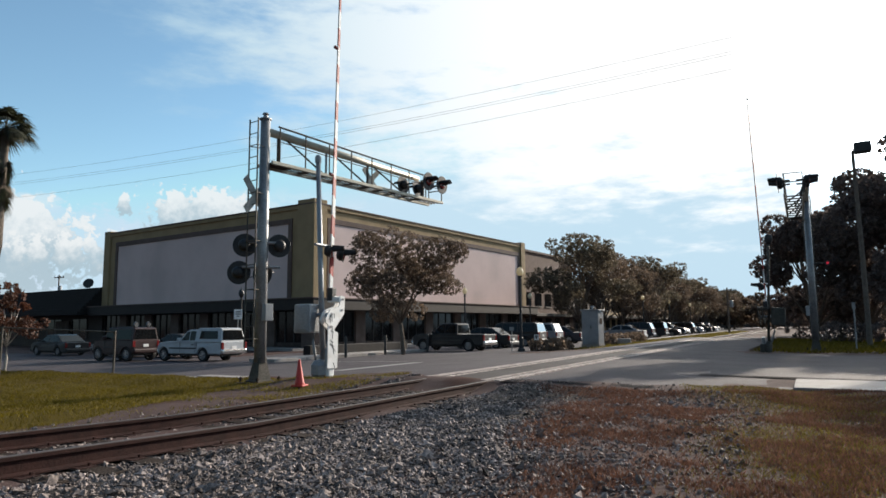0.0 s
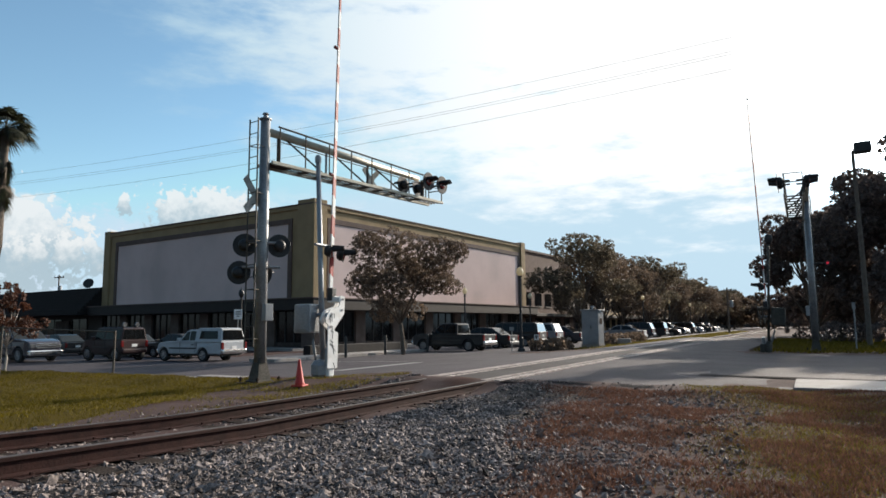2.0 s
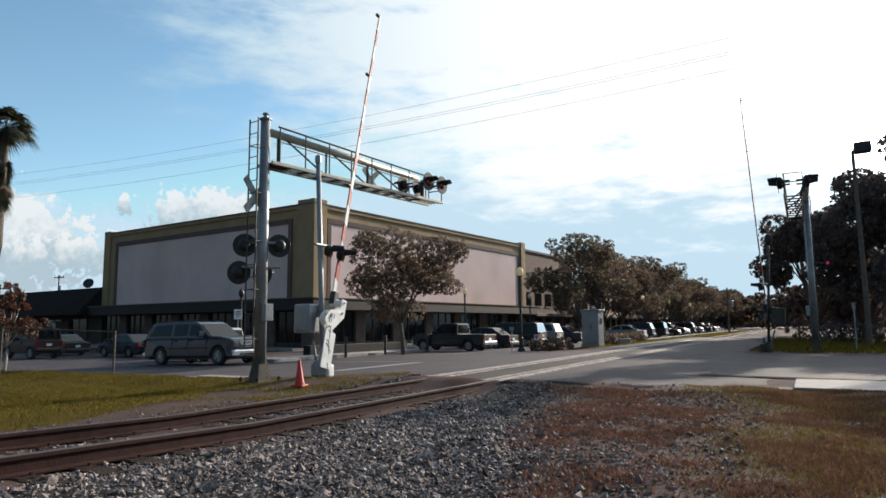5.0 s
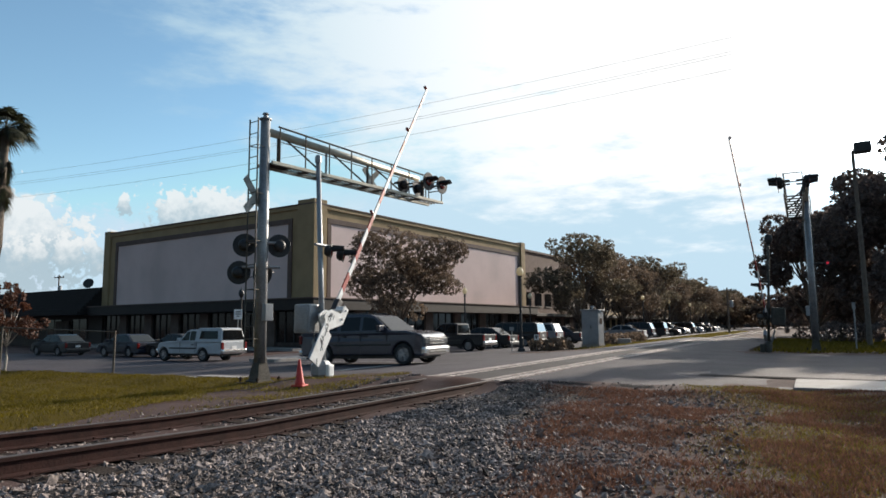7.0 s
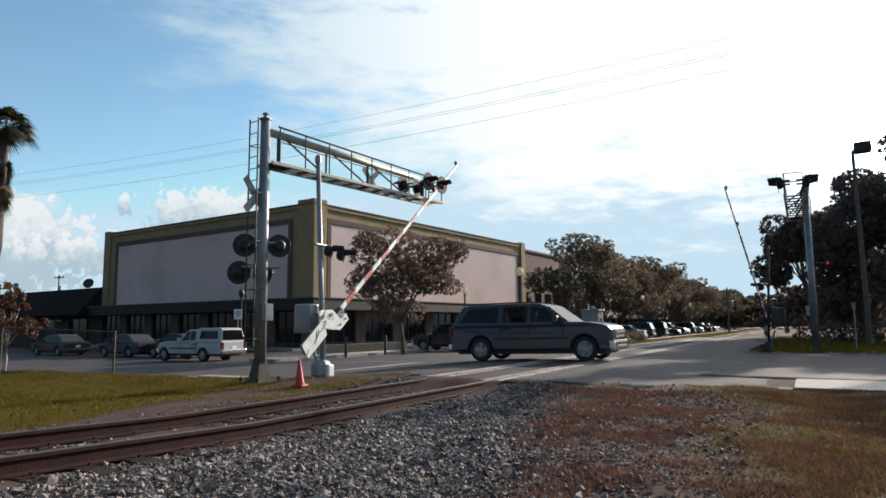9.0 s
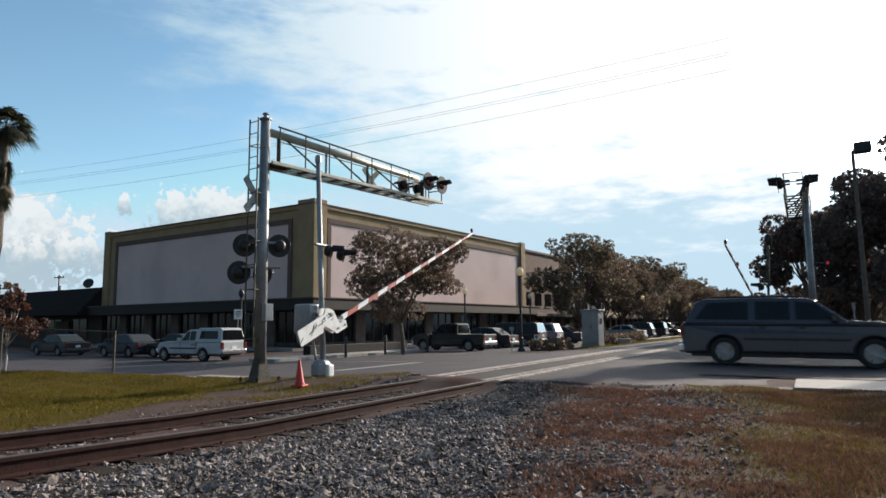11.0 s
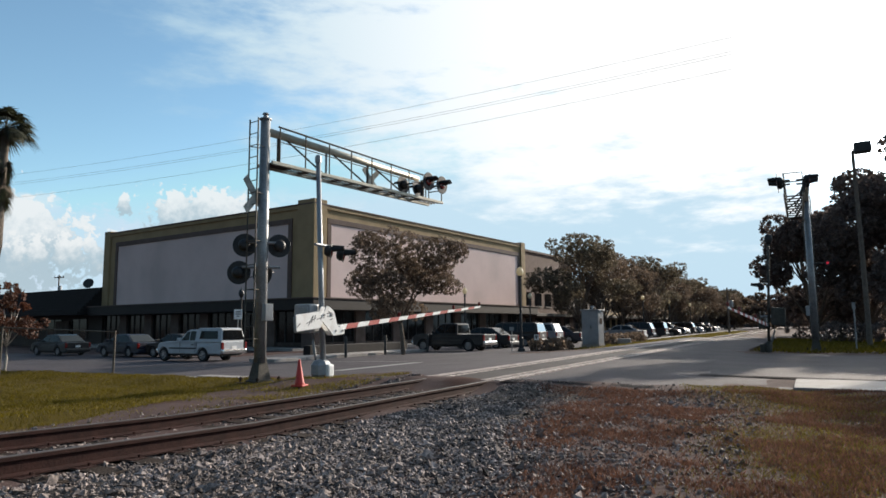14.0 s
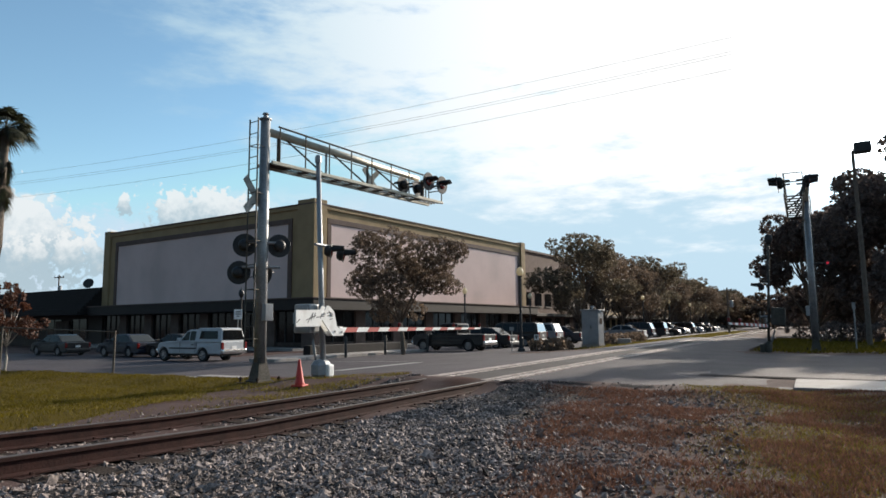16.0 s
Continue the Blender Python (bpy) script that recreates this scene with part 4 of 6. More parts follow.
def build_store():
    """Corner at the local origin; the long front runs along +Y, the side wall along -X."""
    L, W, H = 37.0, 31.8, 11.62
    z0 = -0.7
    s = empty("department_store", rot_frame((-35.6, 43.1, 0), -5.8), "large two-storey stucco store with blank pale panels and dark canopy", "building")
    zc0, zc1 = 2.5, 3.5          # canopy underside and top
    bm = bmesh.new()
    # upper walls with recessed panels: front (x = 0) and side (y = 0)
    box(bm, -W, 0, 0, L, zc1 - 0.9, H - 0.55)
    part("upper_wall", bm, M["ochre"], s, "ochre stucco upper storey")
    for axis in (0, 1):
        length = L if axis == 0 else W
        a0, a1 = (1.95, length - 1.3) if axis == 0 else (2.95, length - 2.5)
        zl, zh = 3.62, 9.9

        def put(bm, u0, u1, d0, d1, za, zb, bev=0.0):
            if axis == 0:
                box(bm, d0, d1, u0, u1, za, zb, bev)
            else:
                box(bm, -u1, -u0, -d1, -d0, za, zb, bev)
        bm = bmesh.new()
        put(bm, a0, a1, 0.0, 0.05, zl, zh)
        part("wall_panel", bm, M["panel"], s, "blank pale pink stucco panel")
        for name, u0, u1, za, zb in (("panel_trim", a0 - 0.45, a1 + 0.45, zh, zh + 0.45), ("panel_trim", a0 - 0.45, a0, zl, zh), ("panel_trim", a1, a1 + 0.45, zl, zh)):
            bm = bmesh.new()
            put(bm, u0, u1, 0.0, 0.14, za, zb, 0.03)
            part(name, bm, M["trim"], s)
        bm = bmesh.new()
        put(bm, -0.1, length + 0.1, -0.4, 0.16, H - 0.55, H - 0.25, 0.03)
        part("parapet", bm, M["ochre"], s)
        bm = bmesh.new()
        put(bm, -0.12, length + 0.12, -0.42, 0.22, H - 0.25, H - 0.12, 0.02)
        part("coping", bm, M["trim"], s)
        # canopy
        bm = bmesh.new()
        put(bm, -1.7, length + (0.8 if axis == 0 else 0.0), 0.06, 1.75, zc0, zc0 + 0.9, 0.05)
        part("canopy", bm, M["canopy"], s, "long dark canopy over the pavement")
        bm = bmesh.new()
        put(bm, -1.78, length + (0.85 if axis == 0 else 0.0), 0.06, 1.82, zc0 + 0.9, zc0 + 1.0, 0.02)
        part("canopy_edge", bm, M["trim"], s)
        # shopfront piers and glass under the canopy
        n = 7
        for k in range(n):
            u0 = length * k / n
            u1 = length * (k + 1) / n
            bm = bmesh.new()
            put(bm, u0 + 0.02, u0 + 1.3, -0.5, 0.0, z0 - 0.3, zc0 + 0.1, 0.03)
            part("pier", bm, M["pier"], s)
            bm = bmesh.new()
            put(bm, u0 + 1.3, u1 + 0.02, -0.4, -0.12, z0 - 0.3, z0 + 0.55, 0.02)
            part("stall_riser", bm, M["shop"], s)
            w = part_window(put, u0 + 1.3, u1 + 0.02, z0 + 0.55, zc0, s)
    # corner pilasters and end blocks that stand above the parapet
    for x0, x1, y0, y1, zt in ((-1.75, 0.2, -0.2, 1.35, H + 0.2), (-W - 0.1, -W + 1.0, -0.22, 1.2, H + 0.05), (-1.2, 0.25, L - 0.6, L + 0.5, H + 0.1)):
        bm = bmesh.new()
        box(bm, x0, x1, y0, y1, zc1 - 0.3, zt, 0.05)
        part("corner_block", bm, M["ochre"], s)
    bm = bmesh.new()
    box(bm, -W + 0.2, -0.2, 0.2, L - 0.2, H - 0.62, H - 0.5)
    part("roof", bm, M["lot"], s)
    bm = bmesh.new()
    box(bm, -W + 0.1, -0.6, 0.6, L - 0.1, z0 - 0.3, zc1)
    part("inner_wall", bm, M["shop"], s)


def part_window(put, u0, u1, za, zb, s):
    bm = bmesh.new()
    put(bm, u0, u1, -0.32, -0.28, za, zb)
    w = part("shop_window", bm, M["shopglass"], s, "dark shop window")
    for f in (0.0, 0.33, 0.66, 1.0):
        bm = bmesh.new()
        u = u0 + (u1 - u0) * f
        put(bm, u - 0.04, u + 0.04, -0.28, -0.2, za, zb)
        part("mullion", bm, M["plastic"], w)
    return w


build_store()
# ---------------------------------------------------------------- vehicles
def wheel(parent, x, y, r, width, side):
    w = new("wheel")
    w.parent = parent
    w.location = (x, y, r)
    w.empty_display_size = 0.2
    h = width / 2
    bm = bmesh.new()
    lathe(bm, [(r * 0.66, -h), (r * 0.9, -h), (r * 0.985, -h * 0.72), (r, -h * 0.3), (r, h * 0.3), (r * 0.985, h * 0.72), (r * 0.9, h), (r * 0.66, h)], 24, pose(0, 0, 0, 90, 0, 0), caps=False)
    part("tyre", bm, M["tyre"], w)
    bm = bmesh.new()
    o = h * 0.75 * side
    lathe(bm, [(r * 0.66, -h), (r * 0.66, h)], 24, pose(0, 0, 0, 90, 0, 0), caps=False)
    for k in range(5):
        a = k * 2 * math.pi / 5
        for da in (-0.2, 0.2):
            tube(bm, (0.0, o * 0.9, 0.0), (r * 0.64 * math.cos(a + da), o, r * 0.64 * math.sin(a + da)), r * 0.09, r * 0.07, 6)
    tube(bm, (0, o - 0.03 * side, 0), (0, o + 0.03 * side, 0), r * 0.17, seg=12)
    tube(bm, (0, o * 0.5, 0), (0, o * 0.62, 0), r * 0.63, seg=20)
    part("rim", bm, M["rim"], w)
    bm = bmesh.new()
    tube(bm, (0, -h * 0.2, 0), (0, h * 0.2, 0), r * 0.62, seg=18)
    part("brake_disc", bm, M["plastic"], w)
    return w


def arch(cx, r, rise, x_from_front):
    """Points of a wheel opening in the lower outline, going towards -x."""
    n = 9
    return [(cx + r * math.cos(a), rise + r * math.sin(a) * 1.02) for a in (math.pi * k / n for k in range(n + 1))]


def vehicle(name, m, mat, spec, label, category="car", group=""):
    """A vehicle along +x with its middle between the axles at the origin and the ground at z = 0."""
    S = spec
    v = empty(name, m, label, category, group)
    fr, re = S["front"], -S["rear"]
    ax_f, ax_r = S["base"] / 2, -S["base"] / 2
    r, hw, sill, belt = S["r"], S["hw"], S["sill"], S["belt"]
    hood = S["hood"]
    ra = r * 1.17
    low = [(fr - 0.02, sill + 0.12), (fr - 0.10, sill)]
    low += arch(ax_f, ra, r * 0.92, fr)
    low += arch(ax_r, ra, r * 0.92, fr)
    low += [(re + 0.12, sill), (re + 0.01, sill + 0.14)]
    low += [(re, S["tail_z"]), (re + 0.06, belt)] if not S.get("bed") else [(re, belt - 0.03), (re + 0.03, belt)]
    drop = S.get("nose", 0.05)
    low += [(S["cowl"], belt + 0.02), (S["cowl"] + 0.05, hood + 0.03), ((S["cowl"] + fr) / 2, hood), (fr - 0.32, hood - drop), (fr - 0.14, hood - drop - 0.06), (fr - 0.05, hood - drop - 0.17), (fr, hood - drop - 0.40)]
    low = [(x, max(z, sill)) for x, z in low]
    bm = bmesh.new()
    prism(bm, low, hw * 0.985, hw * 0.965, sill, belt, 0.065)
    for q in bm.verts:
        for e, d in ((fr, 0.45), (re, 0.3)):
            f = (d - abs(q.co.x - e)) / d
            if f > 0:
                q.co.y *= 1 - (S.get("taper", 0.10) if e == fr else 0.10) * f * f
    body = part("body", bm, mat, v)
    # underbody and wheel housings
    bm = bmesh.new()
    box(bm, re + 0.25, fr - 0.25, -hw * 0.80, hw * 0.80, sill * 0.75, sill + 0.32)
    part("underbody", bm, M["plastic"], v)
    bm = bmesh.new()
    for cx in (ax_f, ax_r):
        box(bm, cx - ra - 0.02, cx + ra + 0.02, -hw * 0.62, hw * 0.62, sill + 0.1, r * 0.92 + ra + 0.02)
    part("wheel_housing", bm, M["plastic"], v)
    # cabin
    cab = S["cab"]
    roof = max(z for _, z in cab)
    wl, wh = hw * 0.95, hw * 0.78
    bm = bmesh.new()
    prism(bm, cab, wl, wh, belt, roof, 0.05)
    part("cabin", bm, mat, v)

    def side_y(z):
        return wl + (wh - wl) * (z - belt) / (roof - belt)
    for pts in S["windows"]:
        for sgn in (1, -1):
            bm = bmesh.new()
            A = [bm.verts.new((x, sgn * (side_y(z) + 0.006), z)) for x, z in pts]
            B = [bm.verts.new((x, sgn * (side_y(z) - 0.02), z)) for x, z in pts]
            n = len(pts)
            fs = [bm.faces.new(A), bm.faces.new(B[::-1])] + [bm.faces.new((A[i], A[(i + 1) % n], B[(i + 1) % n], B[i])) for i in range(n)]
            bmesh.ops.recalc_face_normals(bm, faces=fs)
            part("side_window", bm, M["glass"], v)
    for nm, (xa, za, xb, zb) in (("windscreen", S["screen"]), ("rear_window", S["back"])):
        bm = bmesh.new()
        d = Vector((xb - xa, 0, zb - za)).normalized()
        nrm = Vector((-d.z, 0, d.x))
        if (nrm.x < 0) == (nm == "windscreen"):
            nrm = -nrm
        c = []
        for off in (0.008, -0.02):
            for x, z, sg in ((xa, za, 1), (xa, za, -1), (xb, zb, -1), (xb, zb, 1)):
                c.append(bm.verts.new(Vector((x, sg * (side_y(z) - 0.09), z)) + nrm * off))
        for f in ((0, 1, 2, 3), (7, 6, 5, 4), (0, 4, 5, 1), (1, 5, 6, 2), (2, 6, 7, 3), (3, 7, 4, 0)):
            bm.faces.new([c[i] for i in f])
        bmesh.ops.recalc_face_normals(bm, faces=bm.faces)
        part(nm, bm, M["glass"], v)
    # bumpers, lamps, grille, handles, mirrors
    bmat = S.get("bumper", mat)
    for nm, x0, x1 in (("front_bumper", fr - 0.12, fr + 0.07), ("rear_bumper", re - 0.09, re + 0.12)):
        bm = bmesh.new()
        box(bm, x0, x1, -hw * 0.93, hw * 0.93, sill + 0.02, sill + (0.34 if S.get("nose") and nm == "front_bumper" else 0.27), 0.08)
        part(nm, bm, bmat, v)
    bm = bmesh.new()
    box(bm, fr - 0.16, fr + 0.03, -hw * 0.55, hw * 0.55, hood - drop - 0.43, hood - drop - 0.18, 0.03)
    gr = part("grille", bm, S.get("grille", M["plastic"]), v)
    bm = bmesh.new()
    box(bm, fr + 0.02, fr + 0.042, -hw * 0.54, hw * 0.54, hood - drop - 0.33, hood - drop - 0.27, 0.005)
    part("grille_bar", bm, M["chrome"], gr)
    if S.get("nose"):
        # chrome lip over the grille, and the dark slot in the bumper
        bm = bmesh.new()
        box(bm, fr - 0.06, fr + 0.034, -hw * 0.56, hw * 0.56, hood - drop - 0.185, hood - drop - 0.15, 0.008)
        part("grille_lip", bm, M["chrome"], gr)
        bm = bmesh.new()
        box(bm, fr - 0.02, fr + 0.077, -hw * 0.62, hw * 0.62, sill + 0.10, sill + 0.19, 0.02)
        part("bumper_slot", bm, M["plastic"], v)
    if S.get("rails"):
        for dz in (0.41 + drop, 0.23 + drop):
            bm = bmesh.new()
            box(bm, fr + 0.02, fr + 0.036, -hw * 0.54, hw * 0.54, hood - dz, hood - dz + 0.018, 0.003)
            part("grille_slat", bm, M["chrome"], gr)
    for sg in (1, -1):
        bm = bmesh.new()
        box(bm, fr - 0.24, fr + 0.022, sg * hw * 0.69 - 0.16, sg * hw * 0.69 + 0.16, hood - drop - 0.40, hood - drop - 0.19, 0.04)
        part("headlight", bm, M["lens"], v)
        bm = bmesh.new()
        tz = S["tail_z"]
        box(bm, re - 0.015, re + 0.08, sg * hw * 0.89 - 0.09, sg * hw * 0.89 + 0.065, tz - 0.32, tz + 0.02, 0.02)
        part("tail_light", bm, M["tail"], v)
        bm = bmesh.new()
        box(bm, S["cowl"] - 0.32, S["cowl"] - 0.18, sg * hw * 1.0 - 0.02 * sg, sg * (hw + 0.22), belt + 0.02, belt + 0.2, 0.03)
        part("mirror", bm, mat, v)
        for x in S["handles"]:
            bm = bmesh.new()
            box(bm, x - 0.09, x + 0.09, sg * (hw * 0.968) - 0.018, sg * (hw * 0.968) + 0.022, belt - 0.18, belt - 0.13, 0.008)
            part("door_handle", bm, M["plastic"], v)
        for x in S["seams"]:
            bm = bmesh.new()
            box(bm, x - 0.008, x + 0.008, sg * (hw * 0.972) - 0.012, sg * (hw * 0.972) + 0.012, sill + 0.08, belt - 0.02)
            part("door_seam", bm, M["plastic"], v)
        bm = bmesh.new()
        zz = (sill + belt) / 2 - 0.02
        box(bm, ax_r + ra + 0.05, ax_f - ra - 0.05, sg * hw * 0.978 - 0.02, sg * hw * 0.978 + 0.02, zz - 0.04, zz + 0.03, 0.01)
        part("side_moulding", bm, M["plastic"] if not S.get("clad") else S["clad"], v)
        if S.get("rails"):
            bm = bmesh.new()
            box(bm, S["rails"][0], S["rails"][1], sg * wh * 0.86 - 0.02, sg * wh * 0.86 + 0.02, roof + 0.005, roof + 0.055, 0.015)
            part("roof_rail", bm, M["plastic"], v)
    bm = bmesh.new()
    box(bm, re - 0.012, re + 0.02, -0.17, 0.17, S["tail_z"] - 0.32, S["tail_z"] - 0.17, 0.004)
    part("number_plate", bm, M["white"], v)
    wheels = []
    for x in (ax_f, ax_r):
        for sg in (1, -1):
            wheels.append(wheel(v, x, sg * (hw - 0.15), r, 0.25 if r > 0.34 else 0.21, sg))
    return v, wheels


def big_suv():
    return dict(front=2.72, rear=3.02, base=3.66, r=0.40, hw=1.0, sill=0.32, belt=1.24, hood=1.25, cowl=1.20, tail_z=1.14, nose=0.085, taper=0.16,
                cab=[(1.34, 1.20), (0.52, 1.83), (0.30, 1.90), (-0.8, 1.93), (-2.3, 1.91), (-2.58, 1.84), (-2.90, 1.20)],
                windows=[[(1.05, 1.30), (0.50, 1.75), (0.02, 1.81), (0.02, 1.30)], [(-0.12, 1.30), (-0.12, 1.81), (-1.0, 1.82), (-1.0, 1.30)], [(-1.18, 1.30), (-1.18, 1.82), (-2.28, 1.79), (-2.62, 1.32)]],
                screen=(1.31, 1.26, 0.58, 1.81), back=(-2.86, 1.32, -2.62, 1.80), handles=[0.16, -0.84], seams=[1.14, -0.05, -1.08],
                bumper=M["chrome"], grille=M["plastic"], rails=(-2.2, 0.1))


def pickup_spec(cap=False):
    cab = [(1.05, 1.0), (0.45, 1.62), (0.25, 1.70), (-0.55, 1.71), (-0.78, 1.66), (-0.86, 1.0)]
    win = [[(0.85, 1.09), (0.42, 1.55), (0.08, 1.6), (0.08, 1.09)], [(0.0, 1.09), (0.0, 1.6), (-0.66, 1.6), (-0.74, 1.09)]]
    back = (-0.85, 1.1, -0.79, 1.6)
    if cap:
        cab = [(0.38, 1.0), (-0.16, 1.56), (-0.36, 1.65), (-0.98, 1.67), (-1.05, 1.74), (-2.5, 1.74), (-2.66, 1.68), (-2.80, 1.0)]
        win = [[(0.14, 1.10), (-0.22, 1.53), (-0.42, 1.57), (-0.42, 1.10)], [(-0.48, 1.10), (-0.48, 1.57), (-0.88, 1.57), (-0.88, 1.10)], [(-1.18, 1.18), (-1.22, 1.58), (-2.42, 1.58), (-2.52, 1.18)]]
        return dict(front=2.05, rear=2.84, base=2.94, r=0.35, hw=0.88, sill=0.40, belt=1.03, hood=1.04, cowl=0.34, tail_z=0.98, cab=cab, windows=win,
                    screen=(0.36, 1.06, -0.12, 1.53), back=(-2.79, 1.12, -2.69, 1.62), handles=[-0.72], seams=[0.2, -0.93, -1.03], bumper=M["chrome"], bed=True, clad=M["lot"])
    return dict(front=2.45, rear=2.65, base=3.2, r=0.35, hw=0.9, sill=0.38, belt=1.03, hood=1.06, cowl=1.02, tail_z=0.98, cab=cab, windows=win,
                screen=(1.02, 1.06, 0.50, 1.58), back=back, handles=[0.0], seams=[0.9, -0.15], bumper=M["chrome"], bed=True)


def sedan_spec():
    return dict(front=2.25, rear=2.35, base=2.75, r=0.32, hw=0.9, sill=0.24, belt=0.92, hood=0.88, cowl=1.05, tail_z=0.88,
                cab=[(1.12, 0.89), (0.30, 1.37), (0.05, 1.43), (-0.75, 1.43), (-1.05, 1.38), (-1.80, 0.90)],
                windows=[[(0.86, 0.97), (0.24, 1.33), (-0.18, 1.36), (-0.18, 0.97)], [(-0.28, 0.97), (-0.28, 1.36), (-0.9, 1.35), (-1.45, 0.98)]],
                screen=(1.08, 0.95, 0.34, 1.35), back=(-1.76, 0.95, -1.08, 1.36), handles=[0.0, -1.0], seams=[0.86, -0.23, -1.2])


def suv_spec():
    return dict(front=2.15, rear=2.25, base=2.7, r=0.35, hw=0.92, sill=0.32, belt=1.04, hood=1.04, cowl=1.05, tail_z=1.02,
                cab=[(1.12, 1.01), (0.45, 1.62), (0.2, 1.70), (-1.6, 1.69), (-1.92, 1.62), (-2.19, 1.01)],
                windows=[[(0.86, 1.1), (0.40, 1.54), (0.05, 1.6), (0.05, 1.1)], [(-0.05, 1.1), (-0.05, 1.6), (-0.9, 1.6), (-0.9, 1.1)], [(-1.02, 1.1), (-1.02, 1.6), (-1.75, 1.57), (-1.95, 1.12)]],
                screen=(1.09, 1.08, 0.5, 1.58), back=(-2.16, 1.1, -1.95, 1.58), handles=[0.1, -0.85], seams=[0.9, 0.0, -0.96], rails=(-1.6, 0.2))


def van_spec():
    return dict(front=2.3, rear=2.6, base=3.0, r=0.34, hw=0.97, sill=0.3, belt=1.05, hood=1.02, cowl=1.35, tail_z=1.05,
                cab=[(1.45, 1.01), (0.75, 1.68), (0.5, 1.77), (-2.1, 1.77), (-2.35, 1.70), (-2.54, 1.01)],
                windows=[[(1.15, 1.1), (0.70, 1.6), (0.3, 1.66), (0.3, 1.1)], [(0.2, 1.1), (0.2, 1.66), (-0.9, 1.66), (-0.9, 1.1)], [(-1.0, 1.1), (-1.0, 1.66), (-2.2, 1.64), (-2.35, 1.12)]],
                screen=(1.42, 1.08, 0.8, 1.64), back=(-2.52, 1.1, -2.38, 1.66), handles=[0.3, -0.8], seams=[1.15, 0.25, -0.95])


def jeep_spec():
    return dict(front=1.75, rear=1.75, base=2.4, r=0.38, hw=0.85, sill=0.42, belt=1.15, hood=1.14, cowl=0.75, tail_z=1.1,
                cab=[(0.8, 1.12), (0.5, 1.78), (0.4, 1.83), (-1.55, 1.83), (-1.68, 1.76), (-1.72, 1.12)],
                windows=[[(0.6, 1.2), (0.42, 1.7), (-0.2, 1.72), (-0.2, 1.2)], [(-0.35, 1.2), (-0.35, 1.72), (-1.5, 1.7), (-1.55, 1.2)]],
                screen=(0.79, 1.2, 0.55, 1.72), back=(-1.72, 1.2, -1.69, 1.72), handles=[-0.1], seams=[0.6, -0.27], rails=(-1.4, 0.3))


SUV_PAINT = paint("dark_grey_blue_paint", (0.030, 0.029, 0.044), 0.26, 0.0, 0.4, 0.5)
suv, suv_wheels = vehicle("large_suv", pose(-44, 21.9, 0), SUV_PAINT, big_suv(), "dark grey large SUV with chrome bumpers driving across the track")
jeep, jeep_wheels = vehicle("off_road_car", pose(-33, 24.6, 0, 0, 0, 180), paint("dark_red_paint", (0.022, 0.006, 0.007)), jeep_spec(), "dark red boxy off-road car with roof lamps, driving away")
for sy in (-0.4, 0.4):
    bm = bmesh.new()
    tube(bm, (-1.35, sy, 1.98), (-1.42, sy, 1.98), 0.16, 0.13, 12)
    tube(bm, (-1.35, sy, 1.84), (-1.35, sy, 1.96), 0.02, seg=6)
    part("roof_lamp", bm, M["lens"], jeep, "round pale roof lamp")


def park(name, x, y, yaw, mat, spec, label, category="car"):
    return vehicle(name, pose(x, y, at_ground(x, y) - 0.006, 0, 0, yaw), mat, spec, label, category, "parked vehicles")[0]


WHITE_PAINT = paint("white_car_paint", (0.42, 0.44, 0.46), metal=0.0)
SILVER = paint("silver_car_paint", (0.24, 0.24, 0.25))
BLUE = paint("dark_blue_car_paint", (0.012, 0.015, 0.028))
BLACK = paint("black_car_paint", (0.015, 0.015, 0.017))
BROWN = paint("bronze_car_paint", (0.03, 0.023, 0.02))
white_pickup = park("pickup_truck", -28.95, 25.4, 180, WHITE_PAINT, pickup_spec(True), "white pickup truck with a covered bed parked at the kerb", "pickup truck")
park("pickup_truck", -19.6, 37.2, 178, BLACK, pickup_spec(), "dark pickup truck parked before the store", "pickup truck")
park("sedan", -20.0, 42.5, 180, BLACK, sedan_spec(), "black sedan parked before the store")
park("minivan", -19.6, 46.5, 180, BROWN, van_spec(), "dark minivan parked in the row")
park("small_suv", -19.2, 50.2, 180, SILVER, suv_spec(), "silver SUV parked in the row")
park("sedan", -18.6, 54.0, 180, BLUE, sedan_spec(), "dark blue sedan parked in the row")
park("sedan", -38.5, 28.4, 175, BLUE, sedan_spec(), "dark blue sedan parked in the shade of the store")
park("sedan", -34.0, 28.6, 178, BROWN, sedan_spec(), "bronze sedan parked in the shade of the store")
park("sedan", -46.0, 28.5, 176, BLACK, sedan_spec(), "black sedan parked in the shade of the low building")
rng = random.Random(11)
for k in range(12):
    sp = (sedan_spec, suv_spec, van_spec, sedan_spec, pickup_spec)[k % 5]()
    mt = (SILVER, BLACK, WHITE_PAINT, BLUE, BROWN)[(k * 3 + k // 4) % 5]
    col = {id(SILVER): "silver", id(BLACK): "black", id(WHITE_PAINT): "white", id(BLUE): "dark blue", id(BROWN): "bronze"}[id(mt)]
    y = 66 + k * 6.2 + rng.uniform(-0.4, 0.4)
    park("parked_car", -16.2 + rng.uniform(-0.5, 0.5), y, rng.choice((0, 180)) + rng.uniform(-3, 3), mt, sp, col + " car parked under the street trees")


